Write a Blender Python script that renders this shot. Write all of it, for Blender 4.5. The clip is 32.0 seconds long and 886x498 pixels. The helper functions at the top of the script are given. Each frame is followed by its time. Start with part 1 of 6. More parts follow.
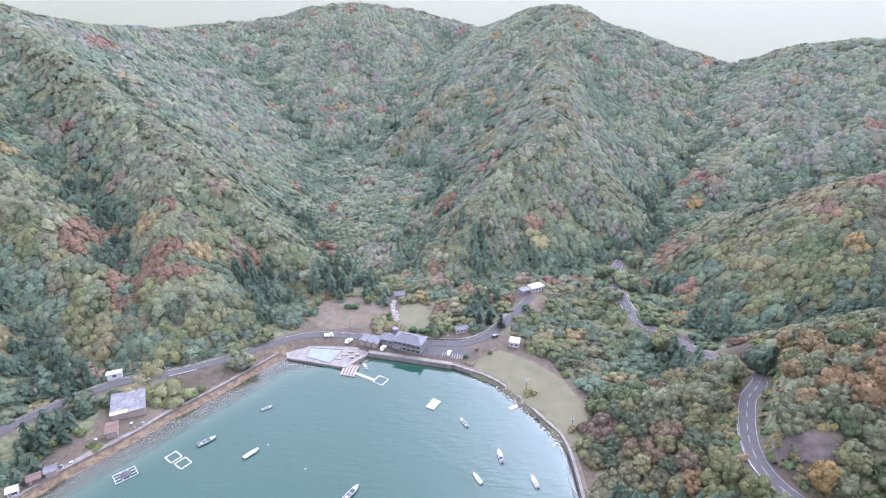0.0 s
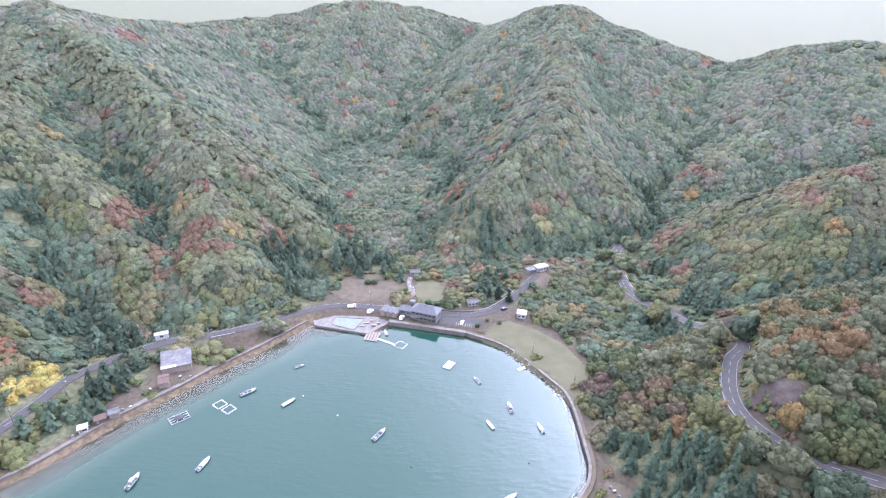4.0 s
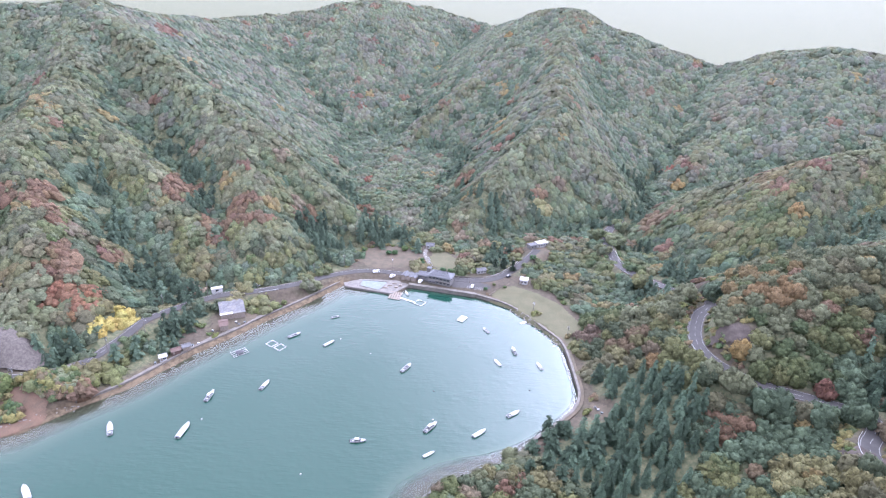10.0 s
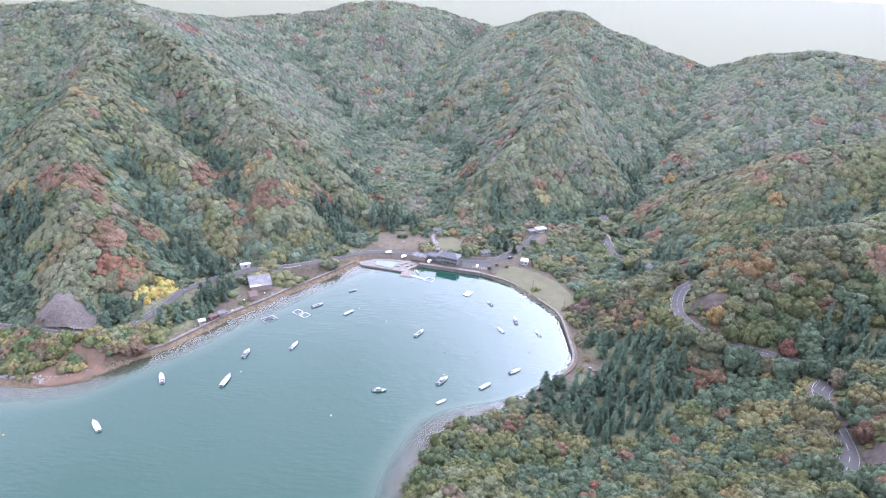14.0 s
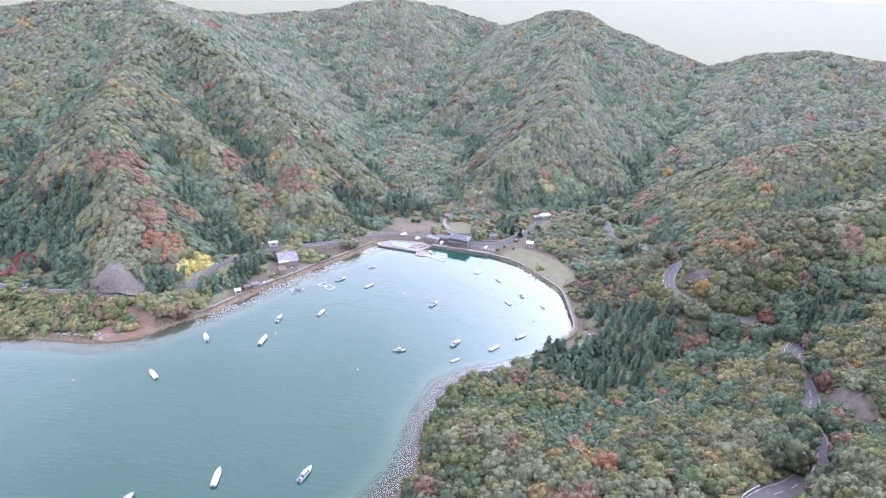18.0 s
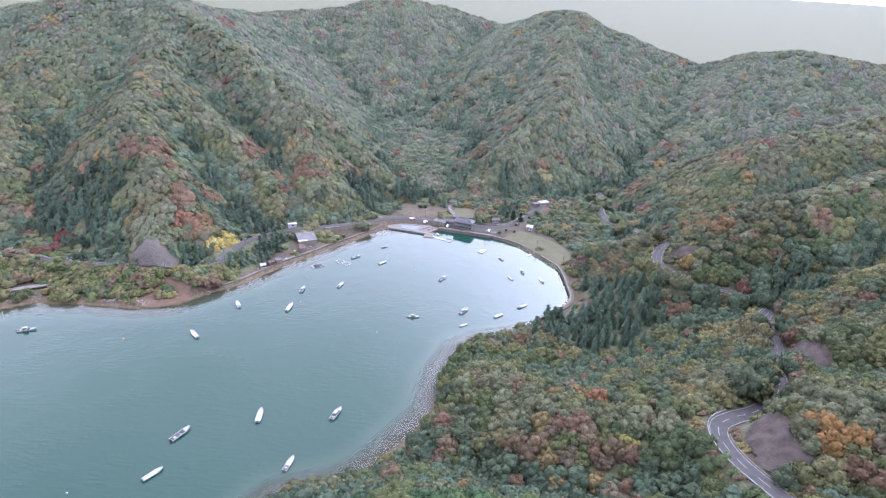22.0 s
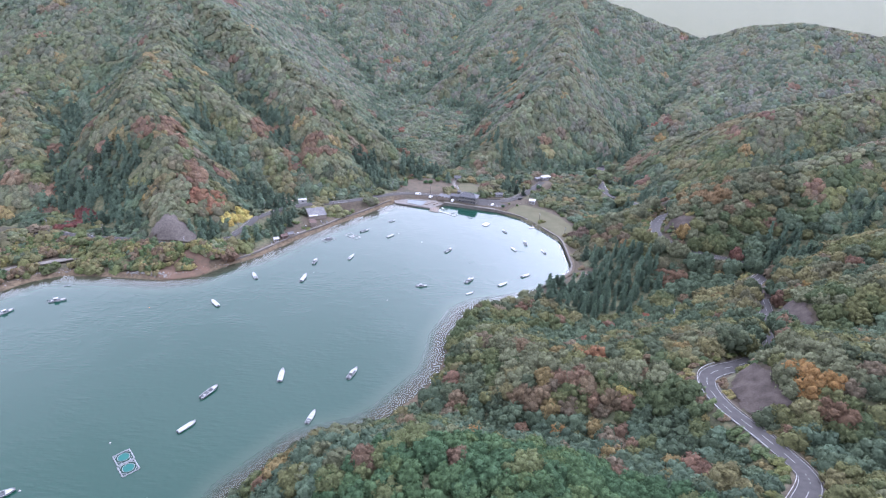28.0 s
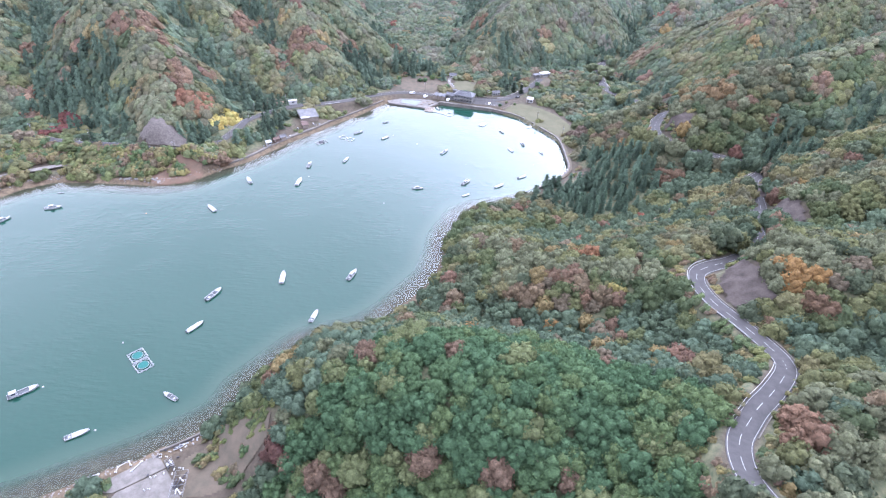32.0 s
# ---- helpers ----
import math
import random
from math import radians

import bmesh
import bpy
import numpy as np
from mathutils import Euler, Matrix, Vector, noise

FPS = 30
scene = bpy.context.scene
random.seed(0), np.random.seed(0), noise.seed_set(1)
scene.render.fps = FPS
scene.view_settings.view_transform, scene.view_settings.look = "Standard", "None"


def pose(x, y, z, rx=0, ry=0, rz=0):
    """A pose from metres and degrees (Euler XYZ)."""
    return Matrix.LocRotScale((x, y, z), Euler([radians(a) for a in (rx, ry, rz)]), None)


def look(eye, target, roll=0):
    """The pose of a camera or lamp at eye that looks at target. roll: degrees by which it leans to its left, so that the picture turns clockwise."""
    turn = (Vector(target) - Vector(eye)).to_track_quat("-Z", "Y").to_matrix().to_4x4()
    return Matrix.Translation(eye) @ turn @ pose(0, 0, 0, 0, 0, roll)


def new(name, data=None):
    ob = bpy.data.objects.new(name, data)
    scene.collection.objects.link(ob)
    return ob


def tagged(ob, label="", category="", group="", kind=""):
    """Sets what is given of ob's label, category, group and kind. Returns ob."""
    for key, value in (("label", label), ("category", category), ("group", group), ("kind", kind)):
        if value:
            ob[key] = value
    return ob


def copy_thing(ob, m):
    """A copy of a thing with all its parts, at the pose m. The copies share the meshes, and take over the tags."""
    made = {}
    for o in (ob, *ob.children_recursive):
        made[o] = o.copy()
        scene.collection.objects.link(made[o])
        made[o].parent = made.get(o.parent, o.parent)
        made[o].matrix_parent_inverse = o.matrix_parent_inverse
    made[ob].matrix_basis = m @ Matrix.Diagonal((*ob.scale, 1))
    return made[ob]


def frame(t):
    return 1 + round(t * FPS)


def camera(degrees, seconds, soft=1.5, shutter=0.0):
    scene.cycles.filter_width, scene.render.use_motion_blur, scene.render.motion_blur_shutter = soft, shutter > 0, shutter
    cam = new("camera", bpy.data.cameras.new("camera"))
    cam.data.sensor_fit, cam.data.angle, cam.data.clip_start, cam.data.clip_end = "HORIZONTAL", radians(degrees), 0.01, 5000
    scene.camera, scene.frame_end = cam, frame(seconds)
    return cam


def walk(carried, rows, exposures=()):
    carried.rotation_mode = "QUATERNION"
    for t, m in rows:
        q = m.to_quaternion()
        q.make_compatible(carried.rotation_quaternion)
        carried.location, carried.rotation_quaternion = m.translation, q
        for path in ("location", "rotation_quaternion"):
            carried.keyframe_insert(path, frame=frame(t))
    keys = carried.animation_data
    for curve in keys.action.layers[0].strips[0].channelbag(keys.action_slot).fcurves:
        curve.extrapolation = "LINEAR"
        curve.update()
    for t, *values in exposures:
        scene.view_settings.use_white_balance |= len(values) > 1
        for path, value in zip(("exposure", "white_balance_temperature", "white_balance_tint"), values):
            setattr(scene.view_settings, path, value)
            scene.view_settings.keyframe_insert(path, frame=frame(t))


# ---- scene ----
cam = camera(78.68, 32.0, soft=1.2)
# seconds, place in metres over the water, pitch, roll, yaw in degrees
ROWS = [
    (0, -0.04, 1.72, 167.92, -23.36, -0.72, 0.02),
    (1, -2.11, -5.24, 167.62, -23.39, -0.87, -0.01),
    (2, -3.92, -12.12, 167.40, -23.47, -1.02, -0.09),
    (3, -5.91, -20.19, 167.34, -23.49, -1.17, 0.14),
    (5.5, -11.19, -40.85, 169.61, -23.58, -1.54, 0.54),
    (6, -12.05, -45.28, 169.48, -23.59, -1.64, 0.6),
    (7, -13.96, -53.86, 170.25, -23.68, -1.78, 0.69),
    (8, -15.47, -62.80, 171.16, -23.74, -1.93, 0.81),
    (9, -17.02, -71.96, 171.86, -23.74, -2.15, 0.6),
    (10, -18.41, -80.08, 172.83, -23.85, -2.37, 0.59),
    (11, -20.43, -88.24, 173.54, -23.89, -2.56, 0.64),
    (12, -21.71, -97.08, 174.06, -23.9, -2.75, 0.81),
    (13, -22.67, -106.40, 173.98, -23.81, -2.75, 0.66),
    (14, -24.77, -116.00, 174.19, -23.83, -2.88, 0.63),
    (16.5, -28.43, -137.06, 175.11, -24.02, -3.14, 1),
    (17, -29.36, -141.48, 175.17, -24.04, -3.19, 1.07),
    (18, -30.70, -150.30, 175.29, -24.06, -3.24, 1.18),
    (19, -32.10, -159.18, 175.73, -24.1, -3.34, 1.14),
    (20, -34.22, -168.15, 175.21, -24.06, -3.47, 0.98),
    (21, -36.20, -176.93, 175.10, -24.09, -3.55, 0.97),
    (22, -38.14, -185.60, 175.01, -24.13, -3.58, 0.92),
    (23, -40.24, -194.25, 175.13, -24.18, -3.55, 0.94),
    (23.5, -41.20, -197.54, 175.69, -24.2, -3.5, 1.17),
    (24, -41.86, -199.71, 176.06, -24.24, -3.4, 1.33),
    (24.5, -42.06, -200.69, 176.18, -24.27, -3.3, 1.54),
    (26.5, -41.03, -201.03, 176.37, -24.3, -3.18, 1.71),
    (27, -40.87, -201.22, 176.55, -24.95, -3.1, 1.42),
    (27.5, -40.85, -201.38, 176.64, -25.62, -3.06, 1.13),
    (28, -40.80, -201.57, 176.69, -26.3, -2.99, 0.89),
    (28.5, -40.85, -201.82, 176.74, -27.04, -2.92, 0.72),
    (29, -40.87, -202.13, 176.69, -28.13, -2.95, 0.59),
    (29.5, -40.99, -202.30, 176.69, -29.8, -2.87, 0.48),
    (30, -40.98, -202.37, 176.62, -31.45, -2.83, 0.44),
    (30.5, -40.94, -202.27, 176.53, -33.09, -2.77, 0.39),
    (31, -40.89, -202.10, 176.51, -34.21, -2.66, 0.34),
    (31.5, -40.85, -202.05, 176.48, -35.4, -2.58, 0.27),
    (32, -40.77, -201.98, 176.48, -36.53, -2.55, 0.19),
]
walk(cam, [(t, pose(x, y, z, 90 + pitch, roll, yaw)) for t, x, y, z, pitch, roll, yaw in ROWS],
     [(0.0, 2.42, 5260, 29), (14.0, 2.38, 5260, 29), (19.0, 2.42, 5260, 29), (23.0, 1.94, 5260, 28), (28.0, 1.95, 5220, 27), (32.0, 2.4, 5200, 26)])

# ---- light ----
world = bpy.data.worlds.new("sky")
scene.world = world
world.use_nodes = True
wn, wl = world.node_tree.nodes, world.node_tree.links
SUN_UP, SUN_AZ = 40.0, 27.0          # degrees above the horizon, degrees to the right of +y
az, up = radians(SUN_AZ), radians(SUN_UP)
sky = wn.new("ShaderNodeTexSky")
sky.sky_type, sky.sun_disc = "NISHITA", False
sky.sun_elevation, sky.sun_rotation = up, az
sky.air_density, sky.dust_density, sky.ozone_density = 1.0, 6.0, 2.0
wn["Background"].inputs["Strength"].default_value = 0.15
veil = wn.new("ShaderNodeHueSaturation")       # thin cloud takes most of the blue out of the sky
veil.inputs["Saturation"].default_value, veil.inputs["Value"].default_value = 0.10, 0.45
wl.new(sky.outputs["Color"], veil.inputs["Color"])
where = wn.new("ShaderNodeTexCoord")
flat_sky = wn.new("ShaderNodeMapping")         # cloud banks lie flat, so they draw together towards the horizon
flat_sky.inputs["Scale"].default_value = (1.6, 1.6, 4.0)
wl.new(where.outputs["Generated"], flat_sky.inputs["Vector"])
banks = wn.new("ShaderNodeTexNoise")
banks.inputs["Scale"].default_value, banks.inputs["Detail"].default_value, banks.inputs["Roughness"].default_value = 1.5, 5.0, 0.55
wl.new(flat_sky.outputs["Vector"], banks.inputs["Vector"])
tone = wn.new("ShaderNodeValToRGB")
for e, (p, c) in zip(tone.color_ramp.elements, ((0.36, (0.60, 0.592, 0.588, 1)), (0.64, (1.0, 0.975, 0.945, 1)))):
    e.position, e.color = p, c
wl.new(banks.outputs["Fac"], tone.inputs["Fac"])
bright = wn.new("ShaderNodeVectorMath")
bright.operation, bright.inputs["Scale"].default_value = "SCALE", 5.2
wl.new(tone.outputs["Color"], bright.inputs["Vector"])
cloud = wn.new("ShaderNodeMix")                # the white layer itself
cloud.data_type, cloud.blend_type = "RGBA", "ADD"
cloud.inputs["Factor"].default_value = 1.0
wl.new(veil.outputs["Color"], cloud.inputs["A"])
wl.new(bright.outputs["Vector"], cloud.inputs["B"])
wl.new(cloud.outputs["Result"], wn["Background"].inputs["Color"])
sun = new("sun", bpy.data.lights.new("sun", "SUN"))
sun.data.energy, sun.data.angle, sun.data.color = 0.9, radians(140), (1.0, 0.95, 0.88)
sun.matrix_world = look((0, 0, 0), (-math.sin(az) * math.cos(up), -math.cos(az) * math.cos(up), -math.sin(up)))

# ---- materials ----


def material(name, rough=0.7, metal=0.0, spec=0.5):
    m = bpy.data.materials.new(name)
    m.use_nodes = True
    n = m.node_tree.nodes
    b = n["Principled BSDF"]
    b.inputs["Roughness"].default_value, b.inputs["Metallic"].default_value = rough, metal
    b.inputs["Specular IOR Level"].default_value = spec
    return m, n, m.node_tree.links, b


def noise_node(n, l, scale, detail=6.0, rough=0.6):
    geo = n.new("ShaderNodeNewGeometry")
    tex = n.new("ShaderNodeTexNoise")
    tex.inputs["Scale"].default_value, tex.inputs["Detail"].default_value, tex.inputs["Roughness"].default_value = scale, detail, rough
    l.new(geo.outputs["Position"], tex.inputs["Vector"])
    return tex


def ramp_node(n, l, source, stops):
    r = n.new("ShaderNodeValToRGB")
    while len(r.color_ramp.elements) < len(stops):
        r.color_ramp.elements.new(0.5)
    for e, (p, c) in zip(r.color_ramp.elements, stops):
        e.position, e.color = p, (*c, 1)
    l.new(source, r.inputs["Fac"])
    return r


def weathered(name, base, second, scale=0.6, rough=0.8, grain=6.0, bump=0.15, metal=0.0, reach=0.02):
    """Two scales of stain between two colours, with a fine relief."""
    m, n, l, b = material(name, rough, metal, 0.15 if rough > 0.55 else 0.4)
    big, fine = noise_node(n, l, scale), noise_node(n, l, grain, 4.0)
    r = ramp_node(n, l, big.outputs["Fac"], [(0.35, base), (0.68, second)])
    mix = n.new("ShaderNodeMix")
    mix.data_type, mix.blend_type = "RGBA", "MULTIPLY"
    mix.inputs["Factor"].default_value = 0.6
    r2 = ramp_node(n, l, fine.outputs["Fac"], [(0.3, (0.62, 0.62, 0.62)), (0.65, (1, 1, 1))])
    l.new(r.outputs["Color"], mix.inputs["A"])
    l.new(r2.outputs["Color"], mix.inputs["B"])
    l.new(mix.outputs["Result"], b.inputs["Base Color"])
    bm = n.new("ShaderNodeBump")
    bm.inputs["Strength"].default_value, bm.inputs["Distance"].default_value = bump, reach
    l.new(fine.outputs["Fac"], bm.inputs["Height"])
    l.new(bm.outputs["Normal"], b.inputs["Normal"])
    return m


def foliage(name):
    """Leaves: the tree's own tint, each spray a little lighter or darker, lit from both sides."""
    m, n, l, b = material(name, 0.85, 0.0, 0.06)
    at = n.new("ShaderNodeAttribute")
    at.attribute_name = "tint"
    geo = n.new("ShaderNodeNewGeometry")
    r = ramp_node(n, l, geo.outputs["Random Per Island"], [(0.0, (0.86, 0.87, 0.88)), (0.55, (1, 1, 1)), (1.0, (1.15, 1.13, 1.08))])
    mix = n.new("ShaderNodeMix")
    mix.data_type, mix.blend_type = "RGBA", "MULTIPLY"
    mix.inputs["Factor"].default_value = 1.0
    l.new(at.outputs["Color"], mix.inputs["A"])
    l.new(r.outputs["Color"], mix.inputs["B"])
    mott = noise_node(n, l, 1.0, 8.0, 0.8)
    mr = ramp_node(n, l, mott.outputs["Fac"], [(0.36, (0.56, 0.59, 0.59)), (0.64, (1.40, 1.38, 1.32))])
    mix2 = n.new("ShaderNodeMix")
    mix2.data_type, mix2.blend_type = "RGBA", "MULTIPLY"
    mix2.inputs["Factor"].default_value = 1.0
    l.new(mix.outputs["Result"], mix2.inputs["A"])
    l.new(mr.outputs["Color"], mix2.inputs["B"])
    mix = mix2
    l.new(mix.outputs["Result"], b.inputs["Base Color"])
    bm = n.new("ShaderNodeBump")
    bm.inputs["Strength"].default_value, bm.inputs["Distance"].default_value = 1.0, 0.6
    bn = noise_node(n, l, 1.4, 6.0, 0.8)
    l.new(bn.outputs["Fac"], bm.inputs["Height"])
    l.new(bm.outputs["Normal"], b.inputs["Normal"])
    tr = n.new("ShaderNodeBsdfTranslucent")
    l.new(mix.outputs["Result"], tr.inputs["Color"])
    ms = n.new("ShaderNodeMixShader")
    ms.inputs["Fac"].default_value = 0.32
    l.new(b.outputs["BSDF"], ms.inputs[1])
    l.new(tr.outputs["BSDF"], ms.inputs[2])
    l.new(ms.outputs["Shader"], n["Material Output"].inputs["Surface"])
    return m


def earth(name):
    """Bare soil, dry grass and leaf litter in patches."""
    m, n, l, b = material(name, 0.95, 0.0, 0.2)
    big, mid, fine = noise_node(n, l, 0.05), noise_node(n, l, 0.5), noise_node(n, l, 5.0)
    r = ramp_node(n, l, big.outputs["Fac"], [(0.3, (0.050, 0.043, 0.034)), (0.5, (0.062, 0.052, 0.041)), (0.7, (0.047, 0.046, 0.031))])
    r2 = ramp_node(n, l, mid.outputs["Fac"], [(0.3, (0.6, 0.6, 0.55)), (0.7, (1.15, 1.1, 1.0))])
    mix = n.new("ShaderNodeMix")
    mix.data_type, mix.blend_type = "RGBA", "MULTIPLY"
    mix.inputs["Factor"].default_value = 1.0
    floor = n.new("ShaderNodeMix")            # ferns and scrub wherever trees stand
    floor.data_type = "RGBA"
    wood = n.new("ShaderNodeAttribute")
    wood.attribute_name = "wooded"
    scrub = ramp_node(n, l, mid.outputs["Fac"], [(0.35, (0.065, 0.080, 0.045)), (0.65, (0.10, 0.10, 0.062))])
    l.new(wood.outputs["Fac"], floor.inputs["Factor"])
    l.new(r.outputs["Color"], floor.inputs["A"])
    l.new(scrub.outputs["Color"], floor.inputs["B"])
    beach = n.new("ShaderNodeAttribute")
    beach.attribute_name = "sandy"
    sand = n.new("ShaderNodeMix")
    sand.data_type = "RGBA"
    grit = ramp_node(n, l, mid.outputs["Fac"], [(0.35, (0.076, 0.058, 0.039)), (0.65, (0.102, 0.081, 0.057))])
    l.new(beach.outputs["Fac"], sand.inputs["Factor"])
    l.new(floor.outputs["Result"], sand.inputs["A"])
    l.new(grit.outputs["Color"], sand.inputs["B"])
    l.new(sand.outputs["Result"], mix.inputs["A"])
    l.new(r2.outputs["Color"], mix.inputs["B"])
    l.new(mix.outputs["Result"], b.inputs["Base Color"])
    bm = n.new("ShaderNodeBump")
    bm.inputs["Strength"].default_value, bm.inputs["Distance"].default_value = 0.6, 0.2
    l.new(fine.outputs["Fac"], bm.inputs["Height"])
    l.new(bm.outputs["Normal"], b.inputs["Normal"])
    return m


def sea_water(name):
    """Clear over the shallows, green-blue where deep; small ripples."""
    m, n, l, b = material(name, 0.04, 0.0, 0.5)
    b.inputs["IOR"].default_value = 1.30
    at = n.new("ShaderNodeAttribute")
    at.attribute_name = "depth"
    r = ramp_node(n, l, at.outputs["Fac"], [(0.0, (0.075, 0.068, 0.050)), (0.35, (0.024, 0.044, 0.030)), (1.0, (0.007, 0.030, 0.020))])
    l.new(r.outputs["Color"], b.inputs["Base Color"])
    rip, swell = noise_node(n, l, 1.1, 5.0, 0.65), noise_node(n, l, 0.035, 4.0)
    calm = ramp_node(n, l, swell.outputs["Fac"], [(0.42, (0.12, 0.12, 0.12)), (0.66, (1, 1, 1))])
    mul = n.new("ShaderNodeMath")
    mul.operation = "MULTIPLY"
    geo = n.new("ShaderNodeNewGeometry")
    turn = n.new("ShaderNodeMapping")          # long wavelets drawn out by the breeze
    turn.inputs["Rotation"].default_value, turn.inputs["Scale"].default_value = (0, 0, radians(24)), (0.16, 0.62, 1)
    l.new(geo.outputs["Position"], turn.inputs["Vector"])
    wave = n.new("ShaderNodeTexNoise")
    wave.inputs["Scale"].default_value, wave.inputs["Detail"].default_value = 1.0, 3.0
    l.new(turn.outputs["Vector"], wave.inputs["Vector"])
    add = n.new("ShaderNodeMath")
    add.operation = "MULTIPLY_ADD"
    l.new(wave.outputs["Fac"], add.inputs[0])
    add.inputs[1].default_value = 4.0
    l.new(rip.outputs["Fac"], add.inputs[2])
    l.new(add.outputs["Value"], mul.inputs[0])
    l.new(calm.outputs["Color"], mul.inputs[1])
    bm = n.new("ShaderNodeBump")
    bm.inputs["Strength"].default_value, bm.inputs["Distance"].default_value = 0.55, 0.08
    l.new(mul.outputs["Value"], bm.inputs["Height"])
    l.new(bm.outputs["Normal"], b.inputs["Normal"])
    clear = n.new("ShaderNodeBsdfTransparent")
    clear.inputs["Color"].default_value = (0.72, 0.85, 0.82, 1)
    gloss = n.new("ShaderNodeBsdfGlossy")
    gloss.inputs["Roughness"].default_value = 0.04
    l.new(bm.outputs["Normal"], gloss.inputs["Normal"])
    fr = n.new("ShaderNodeFresnel")
    fr.inputs["IOR"].default_value = 1.33
    shallow = n.new("ShaderNodeMixShader")
    l.new(fr.outputs["Fac"], shallow.inputs["Fac"])
    l.new(clear.outputs["BSDF"], shallow.inputs[1])
    l.new(gloss.outputs["BSDF"], shallow.inputs[2])
    both = n.new("ShaderNodeMixShader")
    r3 = ramp_node(n, l, at.outputs["Fac"], [(0.06, (0.0, 0.0, 0.0)), (0.55, (1, 1, 1))])
    l.new(r3.outputs["Color"], both.inputs["Fac"])
    l.new(shallow.outputs["Shader"], both.inputs[1])
    l.new(b.outputs["BSDF"], both.inputs[2])
    l.new(both.outputs["Shader"], n["Material Output"].inputs["Surface"])
    return m


LEAF, EARTH, WATER = foliage("leaves"), earth("earth"), sea_water("sea_water")
BARK = weathered("bark", (0.12, 0.09, 0.07), (0.2, 0.17, 0.14), 2.0, 0.9, 12.0)
ASPHALT = weathered("asphalt", (0.040, 0.0385, 0.037), (0.055, 0.052, 0.050), 0.4, 0.85, 14.0)
CONCRETE = weathered("concrete", (0.140, 0.129, 0.113), (0.086, 0.079, 0.069), 0.35, 0.85, 5.0)
PAINT_WHITE = weathered("white_paint", (0.36, 0.36, 0.355), (0.24, 0.24, 0.235), 1.5, 0.5, 9.0)
PALE_CONCRETE = weathered("pale_concrete", (0.150, 0.140, 0.126), (0.098, 0.092, 0.083), 0.3, 0.85, 3.0)
ROCK = weathered("rock", (0.19, 0.18, 0.165), (0.12, 0.115, 0.105), 0.8, 0.9, 4.0, 0.5, 0.0, 0.1)

# ---- the lie of the land ----
SHORE_WEST = [(-37.8, 245.7), (-45.6, 231), (-53.2, 238), (-81.6, 243.4), (-101.6, 214.7), (-119.2, 193.4), (-128.6, 179.9), (-146.4, 157.8), (-163.9, 129.7), (-181.8, 111.5), (-194, 96.5), (-212, 90.5), (-243.6, 92), (-273.3, 90.3), (-288.4, 79.7), (-297.6, 66.6), (-335.3, 52.1), (-448, 42), (-840, 0), (-840, -700), (-280, -700)]
SHORE_EAST = [(-210, -133), (-162.1, -106.4), (-136.5, -92.4), (-115.5, -76), (-112, -62.6), (-93.7, -37.4), (-67.8, -27.4), (-56.8, -15.4),
              (-37.7, 12.5), (-33.6, 33.6), (-31.8, 47.6), (-22, 71.4), (-14, 78), (6.3, 87.9), (14, 93.1), (41.2, 116.8),
              (49.7, 126), (53.9, 135.8), (54.9, 147), (54.6, 156.8), (54.6, 179.2), (47, 195.6), (29, 221.9), (6.7, 235.6),
              (-23.2, 242.6)]
BAY = np.array(SHORE_WEST + SHORE_EAST, float)
